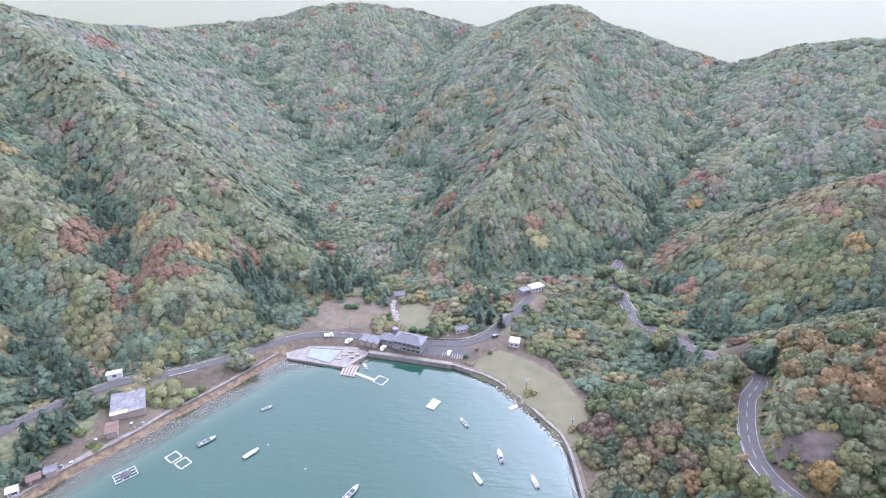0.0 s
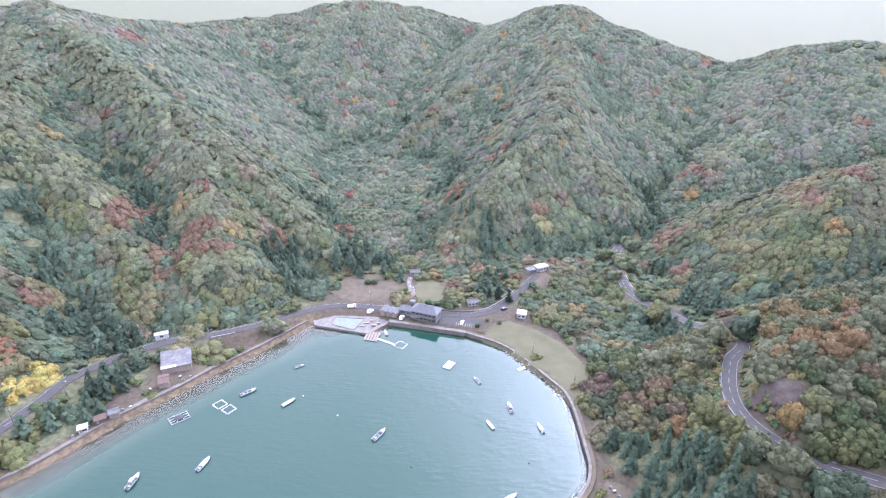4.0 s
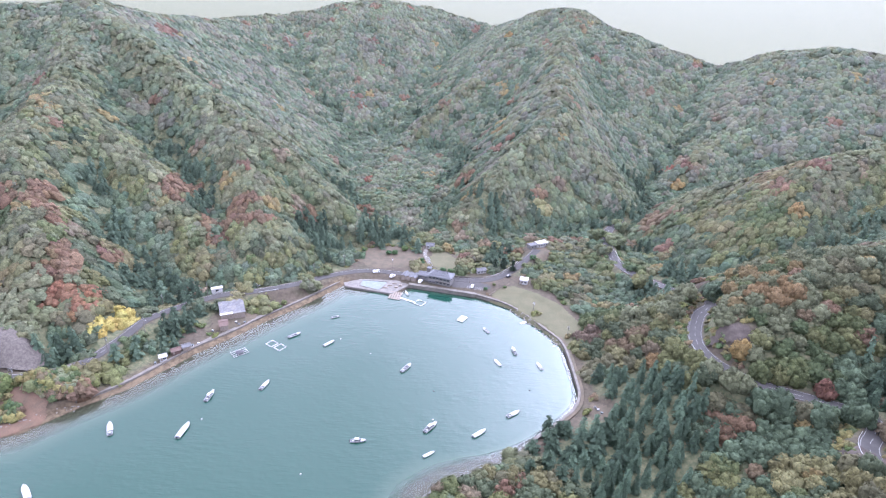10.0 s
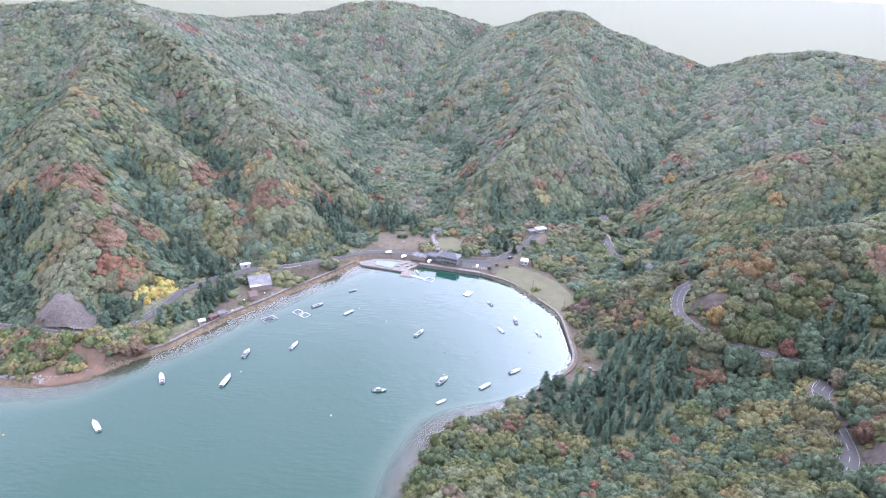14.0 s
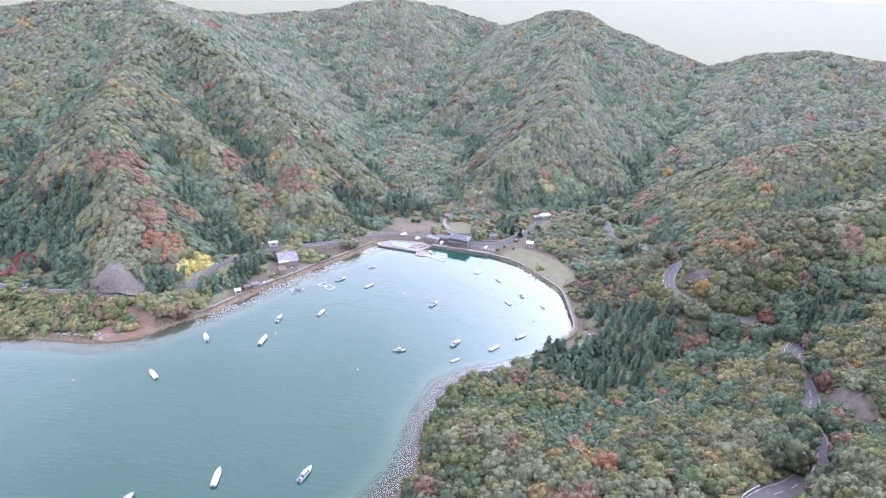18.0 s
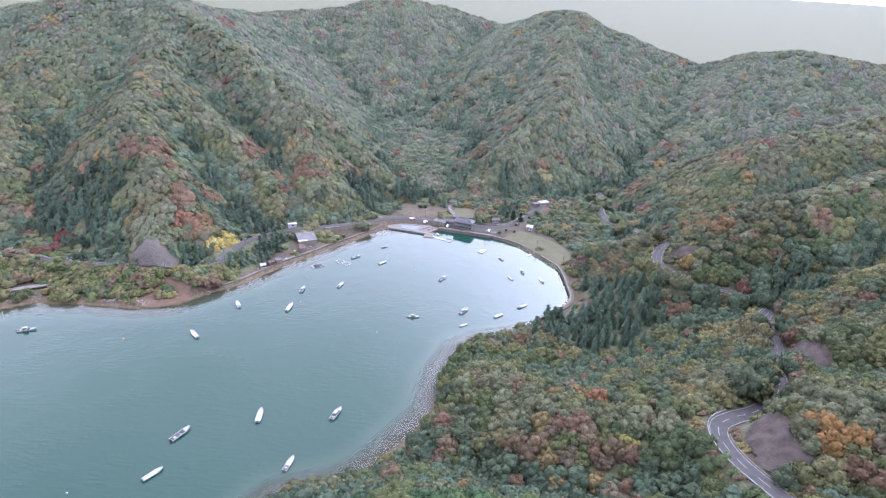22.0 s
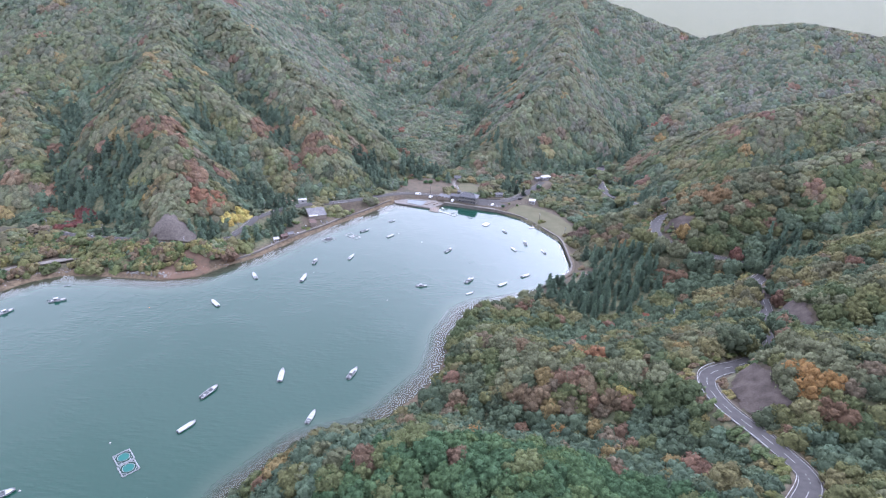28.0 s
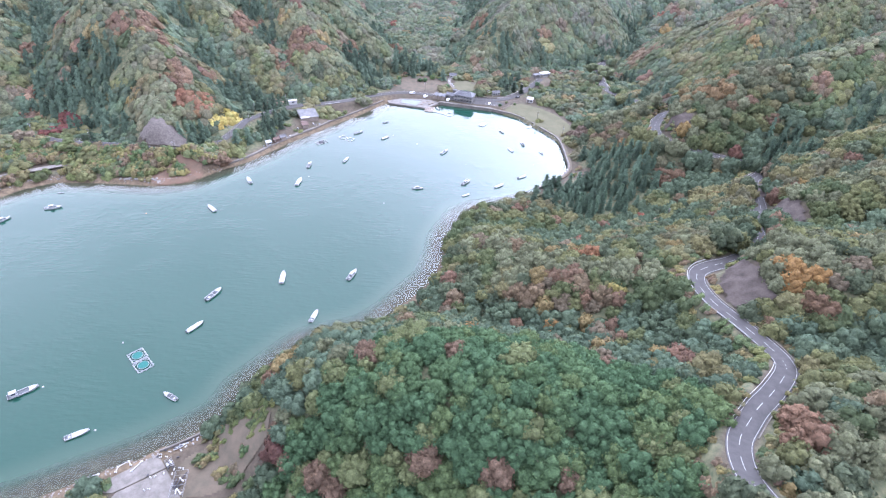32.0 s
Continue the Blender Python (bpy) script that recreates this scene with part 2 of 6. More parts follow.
# crest lines: points (x, y, height), fall of the flanks, roundness of the crest
RIDGES = [
    ([(-588, 420, 130), (-462, 462, 154), (-374, 498, 165), (-350, 600, 148), (-330, 720, 146), (-262, 800, 153), (-185, 840, 175), (-120, 880, 181), (-60, 930, 177), (20, 930, 158), (62, 900, 148), (95, 840, 161), (125, 775, 178), (160, 755, 179), (215, 720, 157), (285, 680, 130), (329, 651, 117), (390, 615, 143), (440, 598, 150), (532, 560, 135), (728, 532, 130)], 0.62, 22),
    ([(-373.8, 498.4, 168), (-287, 434, 133), (-224, 399, 103.6), (-156.8, 361.2, 63), (-112, 336, 35), (-77, 316.4, 11.2)], 0.85, 8.4),
    ([(-330, 720, 142), (-290, 650, 114), (-250, 612, 92), (-205, 594, 66), (-164, 578, 41), (-128, 560, 16)], 0.8, 7),
    ([(-262, 800, 147), (-185, 735, 98), (-140, 690, 62), (-110, 640, 36)], 0.8, 7),
    ([(-150, 860, 170), (-84, 760, 112), (-72.8, 660, 62), (-70, 610, 40)], 0.8, 8.4),
    ([(-28, 930, 160), (-14, 850, 112), (-42, 756, 70)], 0.8, 8.4),
    ([(-373.8, 498.4, 168), (-319.2, 352.8, 106.4), (-301, 267.4, 84), (-257.6, 215.6, 51.8), (-217, 182, 25.2), (-200.2, 165.2, 11.2)], 0.75, 11.2),
    ([(-257.6, 215.6, 51.8), (-243, 182, 36), (-233, 155, 24), (-228, 141, 19.5)], 1, 4),
    ([(-310.8, 336, 103.6), (-238, 301, 61.6), (-189, 266, 33.6), (-156.8, 240.8, 11.2)], 0.75, 8.4),
    ([(-210, 392, 92), (-172, 325, 58), (-148, 276, 36), (-136, 250, 14)], 0.8, 9),
    ([(-462, 462, 152), (-448, 336, 77), (-406, 252, 56), (-366.8, 196, 28)], 0.65, 11.2),
    ([(143, 762, 173), (128, 640, 140), (108, 540, 108), (96, 470, 85), (78, 440, 76), (60, 420, 66), (30, 385, 44), (8, 352, 24), (-4, 328, 8)], 0.72, 7),
    ([(96, 470, 85), (112, 440, 66), (126, 418, 49), (137, 393, 30), (134, 368, 8)], 0.75, 6),
    ([(108, 540, 108), (70, 500, 78), (40, 460, 52), (10, 430, 33), (-18, 400, 16)], 0.75, 6),
    ([(143, 762, 173), (105, 720, 140), (72, 686, 116), (17, 640, 92), (-34, 590, 58), (-71, 542, 30), (-82, 500, 10)], 0.75, 7),
    ([(215, 720, 156), (200, 630, 108), (184, 550, 66), (170, 480, 26)], 0.7, 8),
    ([(329, 651, 110), (273, 602, 81), (231, 560, 48), (205, 520, 24)], 0.7, 8),
    ([(532, 364, 133), (364, 329, 105), (257.6, 315, 79.8), (210, 343, 49), (156.8, 371, 11.2)], 0.75, 9.8),
    ([(422.8, 597.8, 153), (336, 532, 86.8), (252, 483, 44.8), (203, 455, 16.8)], 0.7, 9.8),
    ([(420, 182, 126), (308, 182, 102), (228, 172, 77), (187, 172, 65), (154, 158, 55), (134, 146, 43)], 0.8, 13),
    ([(134, 146, 43), (108, 126, 25), (80, 128, 9)], 0.6, 9),
    ([(154, 158, 55), (124, 176, 28), (99, 183, 20), (76, 181, 6)], 0.7, 8),
    ([(364, 42, 119), (252, 28, 86.8), (151.2, 23.8, 50.4), (131.6, 26.6, 35)], 0.7, 8.4),
    ([(300, 80, 98), (230, 70, 70), (185, 64, 52), (158, 57, 43), (148, 52, 36)], 0.8, 9),
    ([(364, -84, 133), (224, -84, 95.2), (110, -48, 66), (95, -39, 57)], 0.6, 8.4),
    ([(140, -154, 86.8), (84, -119, 64.4), (56, -126, 60.2)], 0.5, 8.4),
    ([(-262, 120, 7.5), (-225, 117, 8), (-190, 122, 8)], 0.5, 4),
    ([(146, 100, 27), (125, 92, 19), (100, 88, 9), (80, 84, 3)], 0.4, 8),
    ([(36, -96, 43), (15, -98, 45), (-10, -93, 48), (-40, -85, 45), (-70, -75, 32), (-92, -69, 14), (-108, -66, 2)], 1.0, 21),
    ([(64.4, -32.2, 40.6), (16.8, -16.8, 28), (-2.8, 19.6, 16.8), (-16.8, 47.6, 4.2)], 0.55, 11.2),
]
# road centre lines: (x, y, height)
BEACH_TRACK = [(-330, 72, 2.6), (-315, 80, 2.9), (-303.4, 90.2, 3.3), (-293.7, 96.5, 3.5), (-280.3, 103.3, 3.9), (-266, 110.5, 4.8)]
COAST_ROAD = [(-462, 98, 9.8), (-366.8, 109.2, 9.8), (-334, 122, 9.0), (-308, 132.5, 8.7), (-284, 128.3, 8.5), (-252.6, 128, 8.5), (-232, 125.5, 8.5), (-213, 123.2, 8.5), (-200, 127.5, 8.5), (-188.6, 138.2, 8.5), (-182.5, 161, 8.4),
              (-177.8, 180.6, 8.4), (-154, 208.6, 7.3), (-130.9, 218.4, 7), (-108.5, 231.7, 6.3), (-89.6, 250, 4.4), (-68.6, 260.5, 3.3), (-42, 259, 2.9), (-5.6, 254, 2.8),
              (16.8, 255, 3.0), (32.9, 267.5, 3.8), (48.3, 288.5, 5.4), (57.5, 303, 6.6)]
HILL_ROAD = [(140, 366.8, 11.2), (120.4, 336, 10.1), (112.7, 301, 9.8), (113.4, 268.8, 9.8), (129.8, 232.8, 14), (145.1, 205.5, 19), (127.8, 182.2, 23), (112.8, 152.8, 27), (111.3, 133.1, 28.5), (122.6, 116.2, 28.5), (143.2, 105.6, 28.2), (160.1, 96.2, 28), (155.8, 86.6, 28), (146.7, 77.3, 28.5), (140.4, 61.2, 30), (131.5, 38.6, 32), (120, 24.3, 34.5), (112.9, 6.4, 37.5), (100.8, -9.8, 39.2), (86.8, -21, 42), (75.6, -26.6, 43.4), (67.5, -31.9, 43.8), (64.4, -40.6, 44.5), (64.8, -52.6, 46.2), (68.6, -65.2, 48), (71.4, -77, 49.8), (72.2, -85.4, 51.1), (69.6, -91.1, 51.8), (60.5, -100, 53.2), (53.5, -105.8, 54.3), (47.5, -111.7, 55.4), (41.3, -118.6, 56.8), (37.9, -126.7, 58.5), (37.4, -135.2, 60.6), (40.5, -146, 62.8), (47, -158, 64.5)]


def lattice(ix, iy, seed):
    v = (ix.astype(np.int64) * 374761393 + iy.astype(np.int64) * 668265263 + seed * 1442695041) & 0x7FFFFFFF
    v = ((v ^ (v >> 13)) * 1274126177) & 0x7FFFFFFF
    return ((v ^ (v >> 16)) & 0xFFFF) / 65535.0


def fbm(x, y, size, octaves=4, seed=0):
    """Smooth noise from -1 to 1 with features of the given size in metres."""
    total, amp, norm = 0.0, 1.0, 0.0
    for o in range(octaves):
        u, v = x / size * 2 ** o, y / size * 2 ** o
        i, j = np.floor(u), np.floor(v)
        a, b = u - i, v - j
        a, b = a * a * (3 - 2 * a), b * b * (3 - 2 * b)
        s = seed * 17 + o
        w = (lattice(i, j, s) * (1 - a) * (1 - b) + lattice(i + 1, j, s) * a * (1 - b) + lattice(i, j + 1, s) * (1 - a) * b + lattice(i + 1, j + 1, s) * a * b)
        total, norm, amp = total + amp * (w * 2 - 1), norm + amp, amp * 0.5
    return total / norm


def polyline(x, y, pts):
    """Distance to a line of points and the height of the line there."""
    p = np.array(pts, float)
    best, high = np.full(x.shape, 1e9), np.zeros(x.shape)
    for a, b in zip(p[:-1], p[1:]):
        d = b[:2] - a[:2]
        s = np.clip(((x - a[0]) * d[0] + (y - a[1]) * d[1]) / (d @ d), 0, 1)
        r = np.hypot(x - a[0] - s * d[0], y - a[1] - s * d[1])
        if p.shape[1] > 2:
            high = np.where(r < best, a[2] + s * (b[2] - a[2]), high)
        best = np.minimum(best, r)
    return best, high


def inside(x, y, poly):
    p = np.array(poly, float)
    hit = np.zeros(x.shape, bool)
    for a, b in zip(p, np.roll(p, -1, 0)):
        if a[1] != b[1]:
            hit ^= ((a[1] > y) != (b[1] > y)) & (x < (b[0] - a[0]) * (y - a[1]) / (b[1] - a[1]) + a[0])
    return hit


def off_shore(x, y):
    """Metres inland from the water's edge; negative over the water."""
    d, _ = polyline(x, y, np.vstack([BAY, BAY[:1]]))
    return np.where(inside(x, y, BAY), -d, d)


def smooth(e0, e1, v):
    t = np.clip((v - e0) / (e1 - e0), 0, 1)
    return t * t * (3 - 2 * t)


def spline(pts, step=2.0):
    """A smooth line through the points."""
    p = np.array(pts, float)
    q = np.vstack([2 * p[0] - p[1], p, 2 * p[-1] - p[-2]])
    out = []
    for a, b, c, d in zip(q[:-3], q[1:-2], q[2:-1], q[3:]):
        k = max(1, int(np.hypot(*(c - b)[:2]) / step))
        t = np.arange(k)[:, None] / k
        out.append(0.5 * (2 * b + (c - a) * t + (2 * a - 5 * b + 4 * c - d) * t ** 2 + (3 * b - a - 3 * c + d) * t ** 3))
    return np.vstack(out + [p[-1:]])


CLEARINGS = [(26, 236, 11, 8), (-60, 270, 24, 12), (14, 245, 15, 9), (77, -48, 8, 13), (81, -40, 6, 7), (135, 22, 5.5, 14), (-228, 126, 16, 7.5), (62, 125, 8, 9), (-56, 286, 24, 20), (-15, 281, 13, 18), (-28, 296.8, 7, 14), (44.8, 231, 18.2, 19.6), (58.8, 207.2, 12.6, 19.6), (35, 252, 16.8, 11.2),
             (56, 301, 11.2, 19.6), (-63, 252, 28, 14), (-14, 249.2, 36.4, 9.8), (-135.8, 190.4, 14, 16.8), (-151.2, 168, 8.4, 14), (-112, 218.4, 16.8, 11.2),
             (-123.2, -100.8, 23.8, 18.2), (-100.8, -95.2, 11.2, 12.6), (-224, 136, 17, 9), (-350, 140, 33.6, 8.4), (-209, 106, 21, 13), (-301, 92, 8, 8), (-288, 104, 13, 5),
             (16.8, 260.4, 14, 8.4), (140, 224, 12.6, 8.4), (133, 257, 12, 9), (119, 259, 5, 6), (141.4, 72.8, 9.8, 12.6), (123, 139, 11, 9), (-47, 240, 18, 12)]


def open_land(x, y):
    """1 on clearings and road banks, 0 in the woods."""
    v = np.zeros(np.shape(x))
    for cx, cy, a, b in CLEARINGS:
        v = np.maximum(v, 1 - smooth(0.8, 1.25, ((x - cx) / a) ** 2 + ((y - cy) / b) ** 2))
    for line, half in ROAD_LINES:
        d, _ = polyline(x, y, line)
        v = np.maximum(v, 1 - smooth(half + 0.5, half + 2.2, d))
    return v


ROAD_LINES = [(spline(COAST_ROAD), 3.0), (spline(HILL_ROAD), 3.7)]


PADS = [(-134, -106, 24, 13, 35, 1.35), (-60, 248, 25, 13, -17, 1.0), (-14, 250, 32, 10, -16, 2.7), (-60, 272, 26, 16, 0, 3.0), (-17, 277, 19, 12, 0, 3.2),
        (42, 212, 16, 26, 30, 2.4), (41, 251, 7, 7, 0, 3.0), (57, 306, 12, 12, 28, 6.5)]


def terrain(x, y):
    x, y = np.asarray(x, float), np.asarray(y, float)
    acc = np.zeros(x.shape)
    for pts, fall, crest in RIDGES:
        fall = fall * (1.25 if pts[0][1] > 420 else 1.0)
        p = np.array(pts, float)
        top = np.full(x.shape, -1e9)
        for a, b in zip(p[:-1], p[1:]):
            d = b[:2] - a[:2]
            s = np.clip(((x - a[0]) * d[0] + (y - a[1]) * d[1]) / (d @ d), 0, 1)
            r = np.hypot(x - a[0] - s * d[0], y - a[1] - s * d[1])
            top = np.maximum(top, a[2] + s * (b[2] - a[2]) - fall * (np.sqrt(r * r + crest * crest) - crest))
        acc += np.exp(np.clip(top, -40, 250) / 3.0)
    hills = 3.0 * np.log(acc + 1e-9)
    hills = hills + np.clip(hills / 25, 0, 1) * (5.0 * fbm(x, y, 70, 4, 3))
    inland = off_shore(x, y)
    flat = 0.05 + 1.35 * smooth(0, np.where((x < -75) | (y < 92), 5.0, 1.5), inland) + 1.9 * smooth(0, 22, inland) + 0.2 * fbm(x, y, 9, 3, 5) + 0.09 * np.clip(y - 330, 0, None)
    land = np.maximum(flat, np.minimum(hills, flat + np.clip(inland - 4, 0, None) * 1.1))
    for cx, cy, a, b, turn, z in PADS:           # levelled ground
        c, s = math.cos(radians(turn)), math.sin(radians(turn))
        q = np.hypot(((x - cx) * c + (y - cy) * s) / a, (-(x - cx) * s + (y - cy) * c) / b)
        land = land + (z - land) * (1 - smooth(0.85, 1.25, q))
    for line, half in ROAD_LINES:
        d, z = polyline(x, y, line)
        land = land + (z - 0.12 - land) * (1 - smooth(half + 0.8, half + 6.0, d))
    steep = 1 + 2.5 * smooth(92, 110, y) * smooth(-70, -50, x)      # walls of the head and the east side stand in deeper water
    inland = np.where(inland < 0, inland * steep, inland)
    bed = -0.14 + 0.10 * inland - 0.006 * inland ** 2 * (inland > -12) + (inland < -12) * (-0.864 + 0.14 * (inland + 12))
    bed = np.maximum(bed, -14) + 0.06 * fbm(x, y, 6, 3, 9)
    return np.where(inland > 0, land, bed)


def sheet(name, xs, ys, height, mat):
    gx, gy = np.meshgrid(xs, ys)
    gz = height(gx, gy)
    nx, ny = len(xs), len(ys)
    co = np.stack([gx, gy, gz], -1).reshape(-1, 3)
    i = (np.arange(ny - 1)[:, None] * nx + np.arange(nx - 1)).ravel()
    quads = np.stack([i, i + 1, i + nx + 1, i + nx], 1)
    me = bpy.data.meshes.new(name)
    me.vertices.add(len(co))
    me.vertices.foreach_set("co", co.ravel())
    me.loops.add(quads.size)
    me.loops.foreach_set("vertex_index", quads.ravel())
    me.polygons.add(len(quads))
    me.polygons.foreach_set("loop_start", np.arange(0, quads.size, 4))
    me.polygons.foreach_set("use_smooth", np.ones(len(quads), bool))
    me.update()
    me.materials.append(mat)
    return new(name, me), gx, gy, gz


def spaced(lo, hi, fine_lo, fine_hi, step, grow=1.12):
    mid = list(np.arange(fine_lo, fine_hi + step, step))
    right, s = [], step
    while (right or mid)[-1] < hi:
        s *= grow
        right.append((right or mid)[-1] + s)
    left, s = [], step
    while (left or mid[:1])[-1] > lo:
        s *= grow
        left.append((left or mid[:1])[-1] - s)
    return np.array(left[::-1] + mid + right)


ground, GX, GY, GZ = sheet("ground", spaced(-4200, 4200, -320, 260, 3.0, 1.1), spaced(-1500, 4600, -160, 500, 3.0, 1.08), terrain, EARTH)
tagged(ground, "brown leaf-littered hillsides and dry flats round the cove", "ground", kind="structure")
XS, YS = GX[0], GY[:, 0]


def ground_z(x, y):
    """Height of the ground sheet by its own grid."""
    x, y = np.asarray(x, float), np.asarray(y, float)
    i = np.clip(np.searchsorted(XS, x) - 1, 0, len(XS) - 2)
    j = np.clip(np.searchsorted(YS, y) - 1, 0, len(YS) - 2)
    a, b = (x - XS[i]) / (XS[i + 1] - XS[i]), (y - YS[j]) / (YS[j + 1] - YS[j])
    return GZ[j, i] * (1 - a) * (1 - b) + GZ[j, i + 1] * a * (1 - b) + GZ[j + 1, i] * (1 - a) * b + GZ[j + 1, i + 1] * a * b


wooded = ground.data.attributes.new("wooded", "FLOAT", "POINT")
shade = smooth(5, 12, off_shore(GX, GY)) * (1 - 1.0 * open_land(GX, GY))
wooded.data.foreach_set("value", shade.ravel().astype(np.float32))

sandy = ground.data.attributes.new("sandy", "FLOAT", "POINT")
strand = off_shore(GX, GY)
sandy.data.foreach_set("value", (smooth(-45, -8, strand) * (1 - smooth(3.5, 7, strand)) * (1 - smooth(92, 110, GY) * smooth(-70, -50, GX))).ravel().astype(np.float32))

water, wx, wy, wz = sheet("water", spaced(-4000, 70, -330, 62, 4.0, 1.2), spaced(-1500, 260, -150, 254, 4.0, 1.2), lambda x, y: np.zeros(x.shape), WATER)
tagged(water, "calm green-blue sea water of a sheltered cove", "water", kind="structure")
depth = water.data.attributes.new("depth", "FLOAT", "POINT")
depth.data.foreach_set("value", np.clip(-ground_z(wx, wy) / 4.0, 0, 1).ravel().astype(np.float32))

# ---- woods ----


def spray_cloud(rng, count, size, blobs, lift=0.55):
    """Leaf sprays (bent quads) over the outside of a heap of round lumps. Returns vertices and quads."""
    c, r = np.array([b[:3] for b in blobs]), np.array([b[3] for b in blobs])
    pts, nor = [], []
    while len(pts) < count:
        k = rng.choice(len(c), p=r ** 2 / (r ** 2).sum())
        d = rng.normal(size=3)
        d /= np.linalg.norm(d)
        if d[2] < -0.35:
            continue
        p = c[k] + d * r[k] * rng.uniform(0.94, 1.12)
        q = np.linalg.norm((p - c), axis=1) / r
        q[k] = 9
        if q.min() < 0.82:
            continue
        pts.append(p)
        nor.append(d)
    pts, nor = np.array(pts), np.array(nor)
    nor = nor + rng.normal(size=nor.shape) * 0.72
    nor /= np.linalg.norm(nor, axis=1)[:, None]
    t = np.cross(nor, rng.normal(size=nor.shape))
    t /= np.linalg.norm(t, axis=1)[:, None]
    b = np.cross(nor, t)
    s = size * rng.uniform(0.7, 1.3, (len(pts), 1))
    drop = -nor * s * 0.25
    v = np.stack([pts - t * s + drop, pts - b * s * 0.8 + nor * s * 0.12, pts + t * s + drop, pts + b * s * 0.8 + nor * s * 0.12], 1).reshape(-1, 3)
    f = np.arange(len(v)).reshape(-1, 4)
    return v, f


def core(rng, blobs, shrink, seg=6, rings=3):
    """Closed dark heart of a crown: a coarse ball for each lump."""
    vs, fs, n0 = [], [], 0
    for x, y, z, r in blobs:
        rr = r * shrink
        v = [(x, y, z + rr)]
        for k in range(1, rings):
            a = math.pi * k / rings
            for m in range(seg):
                w = 2 * math.pi * (m + 0.5 * (k % 2)) / seg
                v.append((x + rr * math.sin(a) * math.cos(w), y + rr * math.sin(a) * math.sin(w), z + rr * math.cos(a)))
        v.append((x, y, z - rr))
        f = [(0, 1 + m, 1 + (m + 1) % seg, 1 + (m + 1) % seg) for m in range(seg)]
        for k in range(rings - 2):
            o = 1 + k * seg
            f += [(o + m, o + seg + m, o + seg + (m + 1) % seg, o + (m + 1) % seg) for m in range(seg)]
        o, e = 1 + (rings - 2) * seg, len(v) - 1
        f += [(o + m, e, o + (m + 1) % seg, o + (m + 1) % seg) for m in range(seg)]
        vs.append(np.array(v))
        fs.append(np.array(f) + n0)
        n0 += len(v)
    return np.vstack(vs), np.vstack(fs)


def merge(*parts):
    n0, vs, fs = 0, [], []
    for v, f in parts:
        vs.append(v)
        fs.append(f + n0)
        n0 += len(v)
    return np.vstack(vs), np.vstack(fs)


def cap_lump(rng, x, y, z, r, d):
    """One bulge of a crown: a coarse dome that faces along d."""
    d = np.array(d, float)
    d /= np.linalg.norm(d)
    t = np.cross(d, (0.3, 0.5, 0.8))
    t /= np.linalg.norm(t)
    b = np.cross(d, t)
    v = [np.array((x, y, z)) + d * r * rng.uniform(0.85, 1.1)]
    for ring, (out, up) in enumerate(((0.62, 0.62), (1.0, -0.15))):
        for m in range(5):
            a = 2 * math.pi * (m + 0.5 * ring) / 5
            k = rng.uniform(0.74, 1.26)
            v.append(np.array((x, y, z)) + (t * math.cos(a) + b * math.sin(a)) * r * out * k + d * r * up * rng.uniform(0.8, 1.2))
    f = [(0, 1 + m, 1 + (m + 1) % 5, 1 + (m + 1) % 5) for m in range(5)]
    f += [(1 + m, 6 + m, 6 + (m + 1) % 5, 1 + (m + 1) % 5) for m in range(5)]
    return np.array(v), np.array(f)


def broadleaf(seed, lumps, sprays, size):
    """A round crown about 1 across and 0.9 high, its foot at 0: many bulges round a heart."""
    rng = np.random.default_rng(seed)
    heart, r0 = (0, 0, 0.34, 0.40), 0.33
    small = 0.40 / math.sqrt(lumps) * 1.95
    parts, blobs = [core(rng, [heart], 0.95, 7 if lumps > 15 else 5, 4 if lumps > 15 else 3)], [heart]
    for k in range(lumps):
        a = 2.39996 * k + rng.uniform(-0.25, 0.25)
        s = -0.22 + 1.2 * (k + 0.5) / lumps
        e = math.asin(max(-1, min(1, s + rng.uniform(-0.06, 0.06))))
        d = (math.cos(a) * math.cos(e), math.sin(a) * math.cos(e), math.sin(e))
        k2 = r0 * rng.uniform(0.84, 1.10)
        x, y, z, r = k2 * d[0], k2 * d[1], 0.36 + k2 * d[2] * 1.05, small * rng.uniform(0.55, 1.15)
        parts.append(cap_lump(rng, x, y, z, r, (d[0], d[1], d[2] + 0.5)))
        blobs.append((x, y, z, r))
    return merge(*parts, spray_cloud(rng, sprays, size, blobs))


